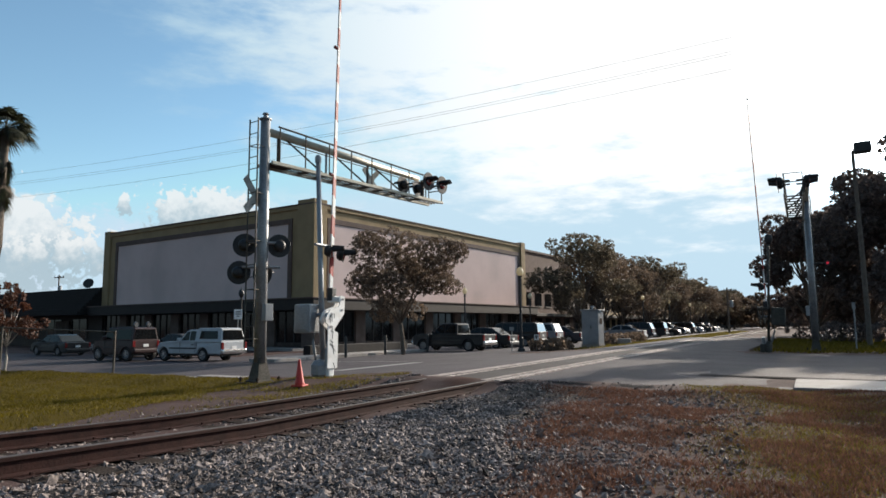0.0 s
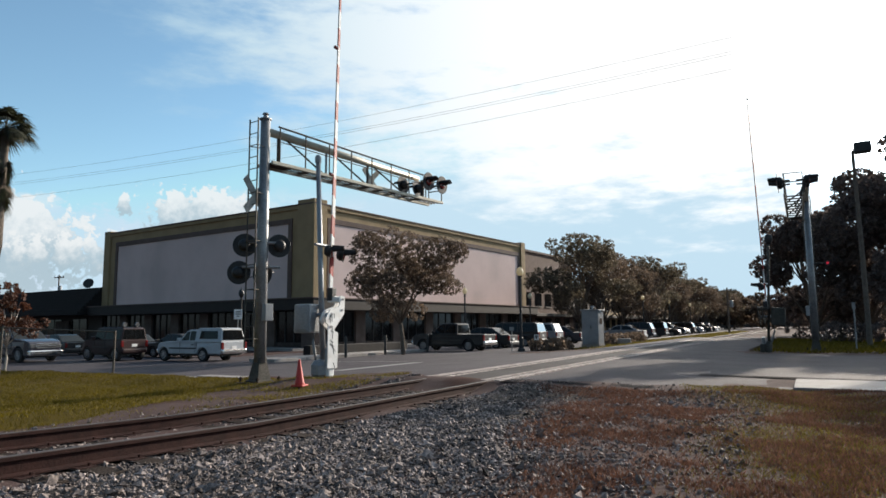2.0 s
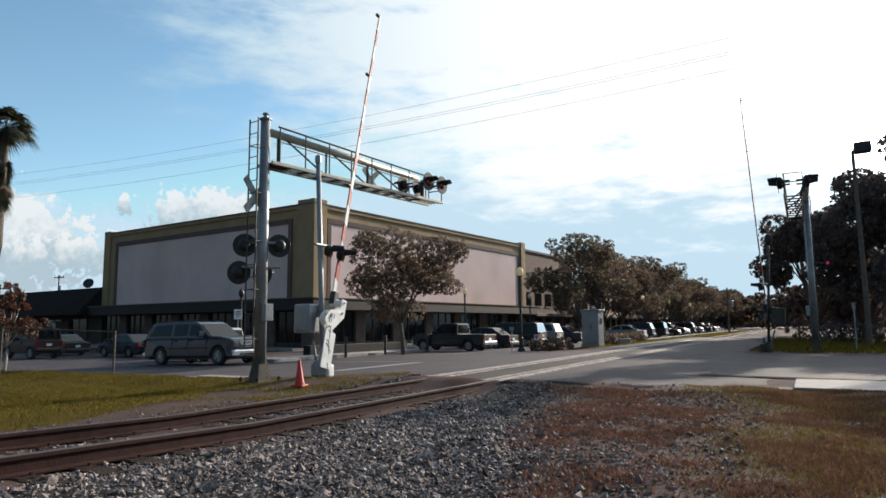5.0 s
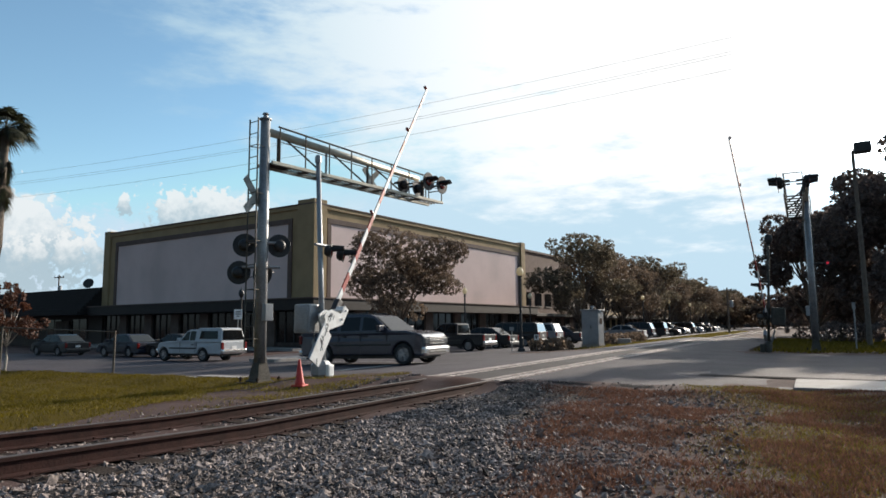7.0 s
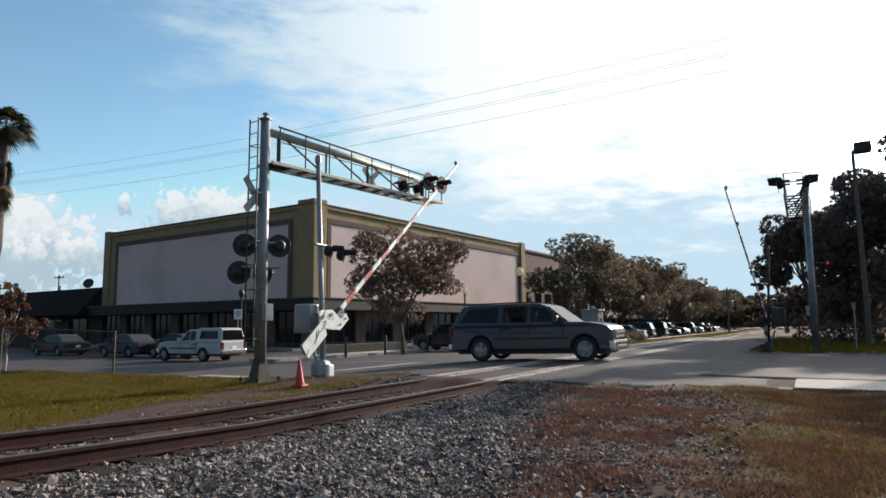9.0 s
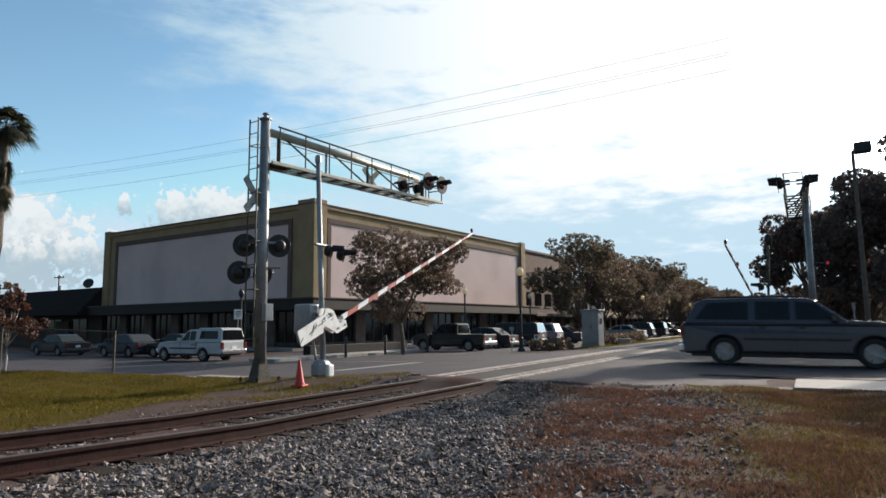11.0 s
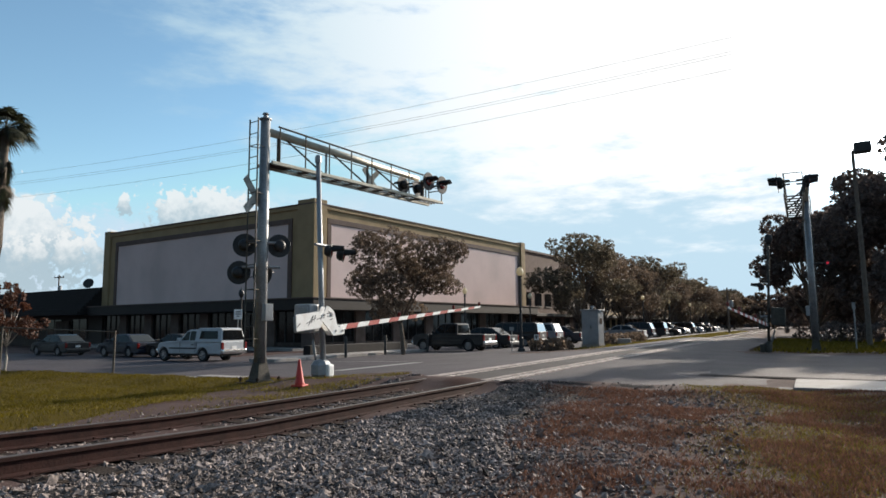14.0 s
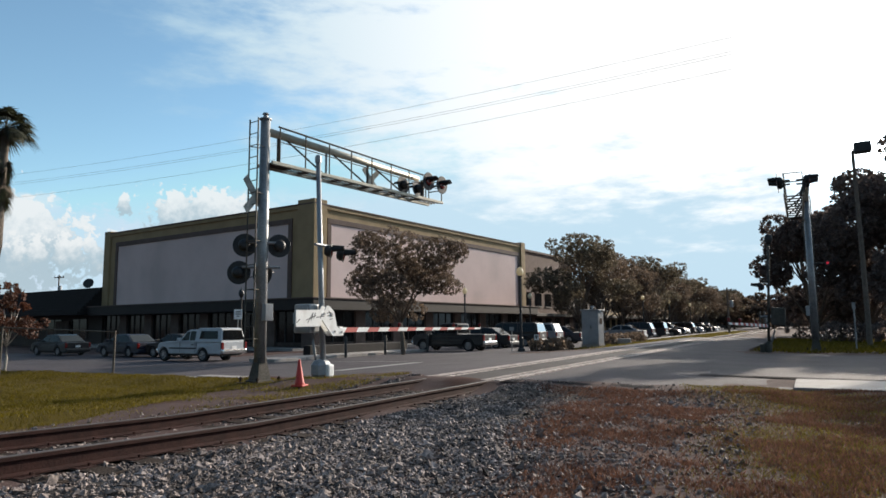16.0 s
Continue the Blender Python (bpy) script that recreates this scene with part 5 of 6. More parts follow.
# ---------------------------------------------------------------- trees
def leaf_cloud(name, seed, blobs, count, size, mat):
    """Many small bent leaves in clumps round the ends of the limbs."""
    r = np.random.RandomState(seed)
    vol = np.array([b[3] * b[4] * b[5] for b in blobs]) ** 0.8
    pick = r.choice(len(blobs), count, p=vol / vol.sum())
    B = np.array(blobs)[pick]
    d = r.normal(size=(count, 3))
    d /= np.linalg.norm(d, axis=1)[:, None]
    rad = r.uniform(0.25, 1.0, count) ** 0.45
    c = B[:, :3] + d * rad[:, None] * B[:, 3:6]
    # clumps: pull leaves towards random twig ends, which leaves gaps
    twigs = c[r.choice(count, max(8, count // 26))]
    own = np.empty_like(c)
    for i0 in range(0, count, 2000):
        s = c[i0:i0 + 2000]
        k = np.argmin(((s[:, None, :] - twigs[None, :, :]) ** 2).sum(-1), 1)
        own[i0:i0 + 2000] = twigs[k]
    c = own + (c - own) * 0.62
    a = r.normal(size=(count, 3)); a /= np.linalg.norm(a, axis=1)[:, None]
    b = np.cross(a, r.normal(size=(count, 3))); b /= np.linalg.norm(b, axis=1)[:, None]
    n = np.cross(a, b)
    s = (size * r.uniform(0.6, 1.35, count))[:, None]
    v = np.stack([c - a * s, c + b * s * 0.5 - n * s * 0.12, c + a * s, c - b * s * 0.5 - n * s * 0.12], 1).reshape(-1, 3)
    k = np.arange(count) * 4
    f = np.concatenate([np.stack([k, k + 1, k + 2], 1), np.stack([k, k + 2, k + 3], 1)])
    return arrays_mesh(name, v, f, mat)


def tree(name, m, seed, height, spread, trunk_h, trunk_r, leaves, size, leaf_mat, bark, label, lean=0.0, flat=0.8):
    r = random.Random(seed)
    t = empty(name, m, label, "tree")
    bm = bmesh.new()
    top = Vector((lean, 0, trunk_h))
    polytube(bm, [(0, 0, -0.3), (0.0, 0, 0.15), (lean * 0.4, 0.03, trunk_h * 0.5), tuple(top)], [trunk_r * 1.5, trunk_r * 1.1, trunk_r, trunk_r * 0.85], 10)
    blobs = []
    n = 9
    for k in range(n):
        a = k * 2.4 + r.uniform(-0.4, 0.4)
        out = spread * r.uniform(0.35, 0.78) * (1.0 if k else 0.1)
        z = trunk_h + (height - trunk_h) * (r.uniform(0.12, 0.72) if k else 0.78)
        e = Vector((lean + out * math.cos(a), out * math.sin(a), z))
        mid = (top + e) / 2 + Vector((r.uniform(-.3, .3), r.uniform(-.3, .3), r.uniform(0.0, 0.5)))
        polytube(bm, [tuple(top - Vector((0, 0, 0.2))), tuple(mid), tuple(e)], [trunk_r * 0.55, trunk_r * 0.32, trunk_r * 0.1], 6)
        for j in range(3):
            e2 = e + Vector((r.uniform(-1, 1), r.uniform(-1, 1), r.uniform(-0.3, 0.8))) * spread * 0.28
            polytube(bm, [tuple(mid), tuple((mid + e2) / 2 + Vector((0, 0, 0.15))), tuple(e2)], [trunk_r * 0.24, trunk_r * 0.14, trunk_r * 0.05], 5)
            blobs.append((*e2, spread * r.uniform(0.16, 0.26), spread * r.uniform(0.16, 0.26), spread * r.uniform(0.13, 0.2)))
        s = spread * r.uniform(0.26, 0.4)
        blobs.append((*e, s, s, s * flat))
    part("trunk", bm, bark, t, smooth=True)
    ob = new("crown", leaf_cloud("crown", seed, blobs, leaves, size, leaf_mat))
    ob.parent = t
    return t


def plant_trees():
    # the small oak before the store
    x, y = -19.7, 31.6
    tree("oak_tree", pose(x, y, at_ground(x, y)), 5, 6.9, 3.8, 1.85, 0.12, 32000, 0.070, M["leaf_olive"], M["bark"], "small oak street tree with sparse olive leaves before the store", lean=-0.2)
    # the row of street trees along the parked cars
    kinds = []
    for s in (21, 22, 23):
        kinds.append(tree("street_tree", pose(-20.4, 66.5 + (s - 21) * 9, -0.45), s, 12.0 if s == 21 else 11.0, 5.5, 2.0, 0.2, 22000, 0.115, (M["leaf"], M["leaf_olive"], M["leaf_olive"])[s - 21], M["bark"], "leafy street tree in the row beside the parked cars"))
    r = random.Random(2)
    for k in range(20):
        src = kinds[k % 3]
        y = 94 + k * 8.5
        copy_thing(src, pose(-20.5 + r.uniform(-1.5, 1.5), y, -0.5 + r.uniform(-0.8, 0.05), 0, 0, r.uniform(0, 360)))
    # dark trees on the other side of the track
    for k, (x, y, h, sp) in enumerate(((0.6, 63, 11.2, 5.4), (3.9, 60, 14.6, 5.6), (6.7, 58, 18.0, 6.2), (13, 57, 19.0, 7.4), (4.0, 76, 11.0, 6.0))):
        tree("dark_tree", pose(x, y, at_ground(x, y) - 0.1), 40 + k, h, sp, 1.0, 0.26, 34000, 0.145, M["leaf_dark"], M["bark"], "broad dark tree in shade beside the street")
    far = tree("distant_tree", pose(-2.0, 190, -0.2), 60, 11, 6.5, 1.6, 0.25, 6000, 0.34, M["leaf_olive"], M["bark"], "distant tree beyond the railway line")
    for k in range(20):
        copy_thing(far, pose(-30 + k * 5.0 + r.uniform(-2, 2), 205 + r.uniform(-25, 60), -0.2 + r.uniform(-2.5, 0.0), 0, 0, r.uniform(0, 360)))


plant_trees()
# ---------------------------------------------------------------- loose ground cover
def stones():
    """Crushed ballast between and beside the rails."""
    r = np.random.RandomState(8)
    ico = np.array([(1, 0, 0), (-1, 0, 0), (0, 1, 0), (0, -1, 0), (0, 0, 1), (0, 0, -1)], float)
    tri = np.array([(0, 2, 4), (2, 1, 4), (1, 3, 4), (3, 0, 4), (2, 0, 5), (1, 2, 5), (3, 1, 5), (0, 3, 5)])
    n = 290000
    X = r.uniform(-9.8, -0.6, n)
    Y = np.where(np.arange(n) % 4 == 0, r.uniform(-9.0, 2.6, n), 2.6 + 11.0 * r.uniform(0, 1, n) ** 0.85)
    edge = -2.75 - 0.38 * (np.maximum(Y, 3.5) - 5.3) + 0.3 * np.sin(Y * 1.3) + 0.2 * np.sin(Y * 3.1 + 1)
    keep = r.uniform(0, 1, n) < np.where(X < edge, 1.0, 0.6 * np.exp(-(X - edge) / 0.5) + 0.07)
    keep &= r.uniform(0, 1, n) < np.where(X < -8.2, 0.5 * np.exp(-(-8.2 - X) / 0.2), 1.0)
    keep &= (np.abs(X - RAIL_NEAR) > 0.09) & (np.abs(X - RAIL_FAR) > 0.09)
    keep &= r.uniform(0, 1, n) < np.where(Y > 12.7, 0.12, 1.0)
    X, Y = X[keep], Y[keep]
    n = len(X)
    s = 0.0152 * np.exp(r.normal(0, 0.36, n))
    z = ground_z(X, Y) + uneven(X, Y) + s * r.uniform(0.0, 0.9, n)
    z = np.where(np.abs(X - TRACK) < 1.2, -0.205 + rise(Y) + s * r.uniform(-0.5, 0.5, n), z)
    V = ico[None] * (1 + r.uniform(-0.3, 0.3, (n, 6, 1))) + r.uniform(-0.32, 0.32, (n, 6, 3))
    V = V * (np.stack([r.uniform(0.8, 1.5, n), r.uniform(0.8, 1.5, n), r.uniform(0.55, 1.0, n)], 1) * s[:, None])[:, None, :]
    a, b = r.uniform(0, 6.28, n), r.normal(0, 0.5, n)
    ca, sa, cb, sb = np.cos(a), np.sin(a), np.cos(b), np.sin(b)
    x, y, zz = V[..., 0], V[..., 1], V[..., 2]
    y, zz = y * cb[:, None] - zz * sb[:, None], y * sb[:, None] + zz * cb[:, None]
    x, y = x * ca[:, None] - y * sa[:, None], x * sa[:, None] + y * ca[:, None]
    V = np.stack([x + X[:, None], y + Y[:, None], zz + z[:, None]], 2).reshape(-1, 3)
    F = (tri[None] + (np.arange(n) * 6)[:, None, None]).reshape(-1, 3)
    ob = new("ballast_stones", arrays_mesh("ballast_stones", V, F, M["stone"]))
    tagged(ob, "grey crushed stone ballast lying beside the rails", "gravel", kind="stuff")
    # the packed bed under the loose stones
    xs, ys = np.arange(-8.9, -2.9, 0.3), np.arange(-8, 12.9, 0.5)
    bed = sheet("ballast_bed", xs, ys, ground_z, lambda a, b: a > -99, M["ballast"],
                lambda a, b: uneven(a, b) + 0.012 + np.where(np.abs(a - TRACK) < 1.35, -0.03, 0) - 0.05 * np.clip((a + 3.6) / 0.6, 0, 1) - 0.05 * np.clip((-8.3 - a) / 0.5, 0, 1))
    tagged(bed, "packed grey ballast bed under the rails", "ballast", kind="structure")


def blades(name, seed, n, region, zfun, density, hmin, hmax, width, mat, label):
    r = np.random.RandomState(seed)
    x0, x1, y0, y1 = region
    X, Y = r.uniform(x0, x1, n), np.where(np.arange(n) % 5 == 0, r.uniform(y0 - 11.0, y0, n), y0 + (y1 - y0) * r.uniform(0, 1, n) ** 0.9)
    k = r.uniform(0, 1, n) < density(X, Y)
    X, Y = X[k], Y[k]
    n = len(X)
    h = r.uniform(hmin, hmax, n)
    a = r.uniform(0, 6.28, n)
    w = width * r.uniform(0.6, 1.3, n)
    lean = r.normal(0, 0.55, (n, 2)) * h[:, None]
    Z = zfun(X, Y)
    base = np.stack([X, Y, Z - 0.01], 1)
    side = np.stack([np.cos(a) * w, np.sin(a) * w, 0 * a], 1)
    tip = base + np.stack([lean[:, 0], lean[:, 1], h], 1)
    V = np.stack([base - side, base + side, tip], 1).reshape(-1, 3)
    F = np.arange(n * 3).reshape(-1, 3)
    ob = new(name, arrays_mesh(name, V, F, mat))
    return tagged(ob, label, "grass", kind="stuff")


def patchy(X, Y, s, ph):
    return 0.5 + 0.25 * np.sin(X * s + ph + 1.3 * np.sin(Y * s * 0.6)) + 0.25 * np.sin(Y * s * 1.4 - ph + 1.1 * np.sin(X * s * 0.8))


stones()
soil = lambda X, Y: ground_z(X, Y) + uneven(X, Y)
blades("dry_grass", 1, 380000, (-4.6, 6.0, 2.6, 14.0), soil,
       lambda X, Y: np.clip((0.6 * patchy(X, Y, 1.9, 0.4) + 0.4 * patchy(X, Y, 4.3, 1.7) - 0.39) * 5.0, 0.12, 1) * np.clip((X + 2.4 + 0.38 * (np.maximum(Y, 3.5) - 5.3)) / 0.7, 0, 1) * np.where((X < -1.4) & (Y > 12.6), 0.0, 1.0),
       0.016, 0.072, 0.009, M["dry_blade"], "short dry reddish-brown grass on bare earth")
blades("thin_grass", 2, 380000, (-2.6, 7.0, 2.6, 14.0), soil,
       lambda X, Y: np.clip((patchy(X, Y, 0.9, 2.0) - 0.3) * 2.0, 0, 1) * np.clip((X + 2.1 + 0.12 * (Y - 12)) / 1.5, 0, 1),
       0.015, 0.05, 0.006, M["thin_blade"], "short yellow-green grass beside the street")


def lawn_z(X, Y):
    edge = np.clip((X + 60) / 3, 0, 1) * np.clip((lawn_edge(Y) - X) / 1.2, 0, 1) * np.clip((14.0 - Y) / 0.5, 0, 1)
    return ground_z(X, Y) + uneven(X, Y) - 0.06 + 0.12 * edge + 0.15 * np.clip((-14 - X) / 10, 0, 1) * edge


blades("lawn_grass", 3, 200000, (-34, -8.0, 2.5, 14.25), lawn_z,
       lambda X, Y: np.clip((lawn_edge(Y) + 0.4 + 0.3 * np.sin(Y * 1.7) - X) / 0.9, 0.02, 1) * np.clip(0.45 + patchy(X, Y, 0.5, 1.0), 0, 1), 0.03, 0.075, 0.009, M["blade"], "mown yellow-green lawn grass beside the track")


blades("dry_grass", 4, 20000, (-12.2, -8.5, 8.0, 14.0), soil, lambda X, Y: np.clip((patchy(X, Y, 2.1, 0.9) - 0.35) * 3.0, 0.05, 1) * (Y > 5.0), 0.02, 0.08, 0.009, M["thin_blade"], "sparse dry yellowish grass round the signal masts")
blades("shaded_grass", 7, 40000, (-2.2, 9.0, 31.5, 60.0), soil, lambda X, Y: np.clip(0.3 + patchy(X, Y, 0.8, 0.6), 0, 1) * (Y > 31.2), 0.06, 0.2, 0.028, M["blade"], "grass in the shade of the trees beyond the street")


# ---------------------------------------------------------------- kerbs, pavement and marks on the street
def slab(name, x0, x1, y0, y1, top, depth, mat, label, category="pavement", bevel=0.02):
    bm = bmesh.new()
    box(bm, x0, x1, y0, y1, -depth, 0, bevel)
    ob = part(name, bm, mat)
    ob.location.z = top
    return tagged(ob, label, category, kind="structure")


def paving():
    # concrete strip along the near kerb, in cast lengths
    strip = empty("pavement", pose(0, 0, 0), "pale concrete walk along the street edge", "pavement", kind="structure")
    for k in range(9):
        bm = bmesh.new()
        x = -0.30 + k * 2.42
        box(bm, x, x + 2.40, 14.0, 16.2, -0.3, -0.02, 0.012)
        part("slab", bm, M["concrete"], strip)
    gutter = empty("gutter", pose(0, 0, 0), "grey concrete edge of the street beside the lawn", "kerb", kind="structure")
    for k in range(14):
        bm = bmesh.new()
        x = -12.9 - k * 3.0
        z = at_ground(x - 1.5, 14.3)
        box(bm, x - 2.98, x, 14.0, 14.5, z - 0.25, z + 0.035, 0.015)
        part("kerb_stone", bm, M["concrete"], gutter)
    # raised island before the store
    isl = empty("traffic_island", pose(-21.2, 30.5, at_ground(-22, 30), 0, 0, -2), "low concrete island with a kerb before the store", "kerb", kind="structure")
    for k in range(6):
        bm = bmesh.new()
        box(bm, -1.6, 0.0, -7.2 + k * 2.2, -7.2 + k * 2.2 + 2.18, -0.2, 0.15, 0.03)
        part("kerb_stone", bm, M["concrete"], isl)
    # low planter wall behind it
    bm = bmesh.new()
    box(bm, -0.5, 0.0, -2.5, 7.0, -0.3, 0.62, 0.04)
    wall = part("planter_wall", bm, M["darkroof"], empty("planter", pose(-23.6, 31.0, at_ground(-23.6, 31), 0, 0, -2), "low dark planter wall before the store", "planter"))
    for dy in (-2.0, 1.5, 6.0):
        bm = bmesh.new()
        lathe(bm, [(0.075, -0.2), (0.075, 0.9), (0.06, 0.96), (0.0001, 0.98)], 12)
        b = part("bollard", bm, M["plastic"])
        b.matrix_basis = pose(-21.0 + dy * 0.035, 30.2 + dy, at_ground(-21, 30) + 0.1)
        tagged(b, "short dark post at the island kerb", "bollard", "posts at the island")
    # sidewalk in front of the store
    m = rot_frame((-35.6, 43.1, 0), -5.8)
    side = empty("sidewalk", m, "concrete sidewalk under the store canopy", "pavement", kind="structure")
    for k in range(18):
        bm = bmesh.new()
        box(bm, 0.0, 2.6, -1.0 + k * 2.1, -1.0 + k * 2.1 + 2.08, -1.0, -0.52, 0.02)
        part("slab", bm, M["concrete"], side)
        if k < 16:
            bm = bmesh.new()
            box(bm, 0.5 - (k + 1) * 2.1, 0.5 - (k + 1) * 2.1 + 2.08, -2.6, 0.0, -1.0, -0.54, 0.02)
            part("slab", bm, M["concrete"], side)
    # stop line and lane marks, a few millimetres thick
    for name, x0, x1, y0, y1, lab in (("stop_line", -13.75, -13.3, 17.6, 22.9, "worn white stop line on the asphalt"), ("tar_seam", -2.3, 24.0, 16.45, 16.85, "dark tar seam along the street edge"), ("lane_mark", -24.0, -14.5, 23.55, 23.67, "worn pale centre line on the asphalt")):
        xs, ys = np.linspace(x0, x1, 6), np.linspace(y0, y1, 8)
        ob = sheet(name, xs, ys, base_z, lambda a, b: a > -99, M["tar"] if name == "tar_seam" else M["road_line"], lambda a, b: 0.005 + 0 * a)
        tagged(ob, lab, "road marking", kind="structure")
    # dark strip with a wavy edge where the asphalt meets the ballast
    xs, ys = np.linspace(-5.7, -1.75, 60), np.linspace(12.92, 13.9, 24)
    inside = lambda a, b: b < 13.5 + 0.12 * np.sin(a * 3.1 + 1.0) + 0.06 * np.sin(a * 9.0) + 0.05 * np.sin(a * 23.0)
    tagged(sheet("dark_road_strip", xs, ys, base_z, inside, M["tar"], lambda a, b: -0.008 + 0.004 * np.sin(a * 0.9) * np.sin(b * 0.7) + 0.006), "dark strip on the road beside the rail", "road patch", kind="structure")
    # grass verge between the track and the parked cars, with a kerb
    verge = empty("verge_kerb", pose(0, 0, 0), "pale kerb along the grass verge beside the track", "kerb", kind="structure")
    for k in range(24):
        bm = bmesh.new()
        y = 42 + k * 3.0
        box(bm, -12.75, -12.5, y, y + 2.96, -0.6, -0.12, 0.02)
        part("kerb_stone", bm, M["concrete"], verge)


paving()
blades("verge_grass", 6, 60000, (-12.4, -8.4, 38, 120), lambda X, Y: ground_z(X, Y), lambda X, Y: np.clip((Y - 37) / 6, 0, 1) * np.clip(0.3 + patchy(X, Y, 0.7, 0.2), 0, 1), 0.06, 0.22, 0.03, M["thin_blade"], "long yellow-green grass along the track")


# ---------------------------------------------------------------- street furniture
def traffic_cone():
    bm = bmesh.new()
    lathe(bm, [(0.112, 0.03), (0.102, 0.06), (0.026, 0.55), (0.022, 0.57), (0.015, 0.57)], 20)
    x, y = -9.83, 11.5
    c = empty("traffic_cone", pose(x, y, at_soil(x, y) + 0.03, 1.5, -1, 12), "faded orange rubber traffic cone standing by the gate", "traffic cone")
    part("cone", bm, M["cone"], c, smooth=True)
    bm = bmesh.new()
    box(bm, -0.14, 0.14, -0.14, 0.14, -0.005, 0.032, 0.012)
    part("base", bm, M["cone"], c)


def lamp_post(x, y, h, lit=True):
    t = empty("street_lamp", pose(x, y, at_ground(x, y)), "black fluted lamp post with a white acorn globe" if lit else "black lamp post with a dark head by the store", "street lamp", "street lamps")
    bm = bmesh.new()
    lathe(bm, [(0.2, -0.1), (0.2, 0.12), (0.13, 0.2), (0.11, 0.7), (0.075, 0.8), (0.06, h - 0.75), (0.09, h - 0.72), (0.09, h - 0.66), (0.05, h - 0.62), (0.12, h - 0.52)], 12)
    part("post", bm, M["black"], t)
    bm = bmesh.new()
    lathe(bm, [(0.11, h - 0.52), (0.19, h - 0.36), (0.19, h - 0.22), (0.12, h - 0.08), (0.04, h - 0.02), (0.0001, h + 0.05)], 14)
    part("globe", bm, M["globe"] if lit else M["black"], t, smooth=True)
    bm = bmesh.new()
    lathe(bm, [(0.05, h), (0.03, h + 0.05), (0.0001, h + 0.14)], 8)
    part("finial", bm, M["black"], t)


def signal_cabinet():
    x, y = -11.85, 41.4
    z = at_ground(x, y)
    c = empty("signal_cabinet", pose(x, y, z, 0, 0, -8), "tall pale grey railway signal cabinet with a round emblem", "cabinet")
    bm = bmesh.new()
    box(bm, -0.55, 0.55, -0.42, 0.42, 0.15, 2.2, 0.03)
    part("housing", bm, M["alu"], c)
    bm = bmesh.new()
    box(bm, -0.62, 0.62, -0.49, 0.49, 2.2, 2.28, 0.02)
    part("lid", bm, M["alu"], c)
    bm = bmesh.new()
    lathe(bm, [(0.06, 2.28), (0.06, 2.4), (0.13, 2.42), (0.1, 2.5)], 10)
    part("vent", bm, M["alu"], c)
    bm = bmesh.new()
    box(bm, -0.6, 0.6, -0.46, 0.46, -0.3, 0.15, 0.02)
    part("plinth", bm, M["concrete"], c)
    for sx in (-1, 1):
        bm = bmesh.new()
        box(bm, min(0.02 * sx, 0.5 * sx), max(0.02 * sx, 0.5 * sx), -0.436, -0.42, 0.22, 2.12, 0.006)
        part("door", bm, M["alu"], c)
    bm = bmesh.new()
    tube(bm, (0.55, 0.0, 1.55), (0.565, 0.0, 1.55), 0.2, seg=20)
    part("emblem", bm, M["rust"], c, "rust-brown round emblem")
    bm = bmesh.new()
    box(bm, 0.05, 0.09, -0.47, -0.43, 1.1, 1.3, 0.005)
    part("handle", bm, M["plastic"], c)


def flood_pole():
    x, y = 3.02, 45.0
    t = empty("floodlight_pole", pose(x, y, at_ground(x, y)), "dark pole with a box floodlight above the trees", "lamp pole")
    bm = bmesh.new()
    polytube(bm, [(0, 0, -0.3), (-0.05, 0, 6), (-0.12, 0, 11.2)], [0.15, 0.13, 0.09], 10)
    part("pole", bm, M["pole_wood"], t)
    bm = bmesh.new()
    tube(bm, (-0.12, 0, 11.25), (0.38, -0.05, 11.3), 0.05, seg=8)
    part("bracket", bm, M["black"], t)
    bm = bmesh.new()
    box(bm, 0.35, 1.2, -0.38, 0.33, 11.02, 11.62, 0.04, pose(0, 0, 0, 0, -2, 0))
    part("floodlight", bm, M["black"], t)


def sign_post(x, y, h, w, sh, lab, mat, yaw):
    t = empty("sign_post", pose(x, y, at_ground(x, y), 0, 0, yaw), lab, "sign")
    bm = bmesh.new()
    tube(bm, (0, 0, -0.3), (0, 0, h), 0.03, seg=8)
    part("post", bm, M["galv"], t)
    bm = bmesh.new()
    box(bm, -w / 2, w / 2, -0.045, -0.033, h - sh, h, 0.004)
    plate = part("sign_plate", bm, mat, t)
    if mat is M["white"]:
        bm = bmesh.new()
        for k, ww in enumerate((0.32, 0.36, 0.2)):
            box(bm, -ww * w * 0.9, ww * w * 0.9, -0.049, -0.0455, h - sh * (0.25 + 0.22 * k) - 0.03, h - sh * (0.25 + 0.22 * k) + 0.03)
        part("lettering", bm, M["plastic"], plate)


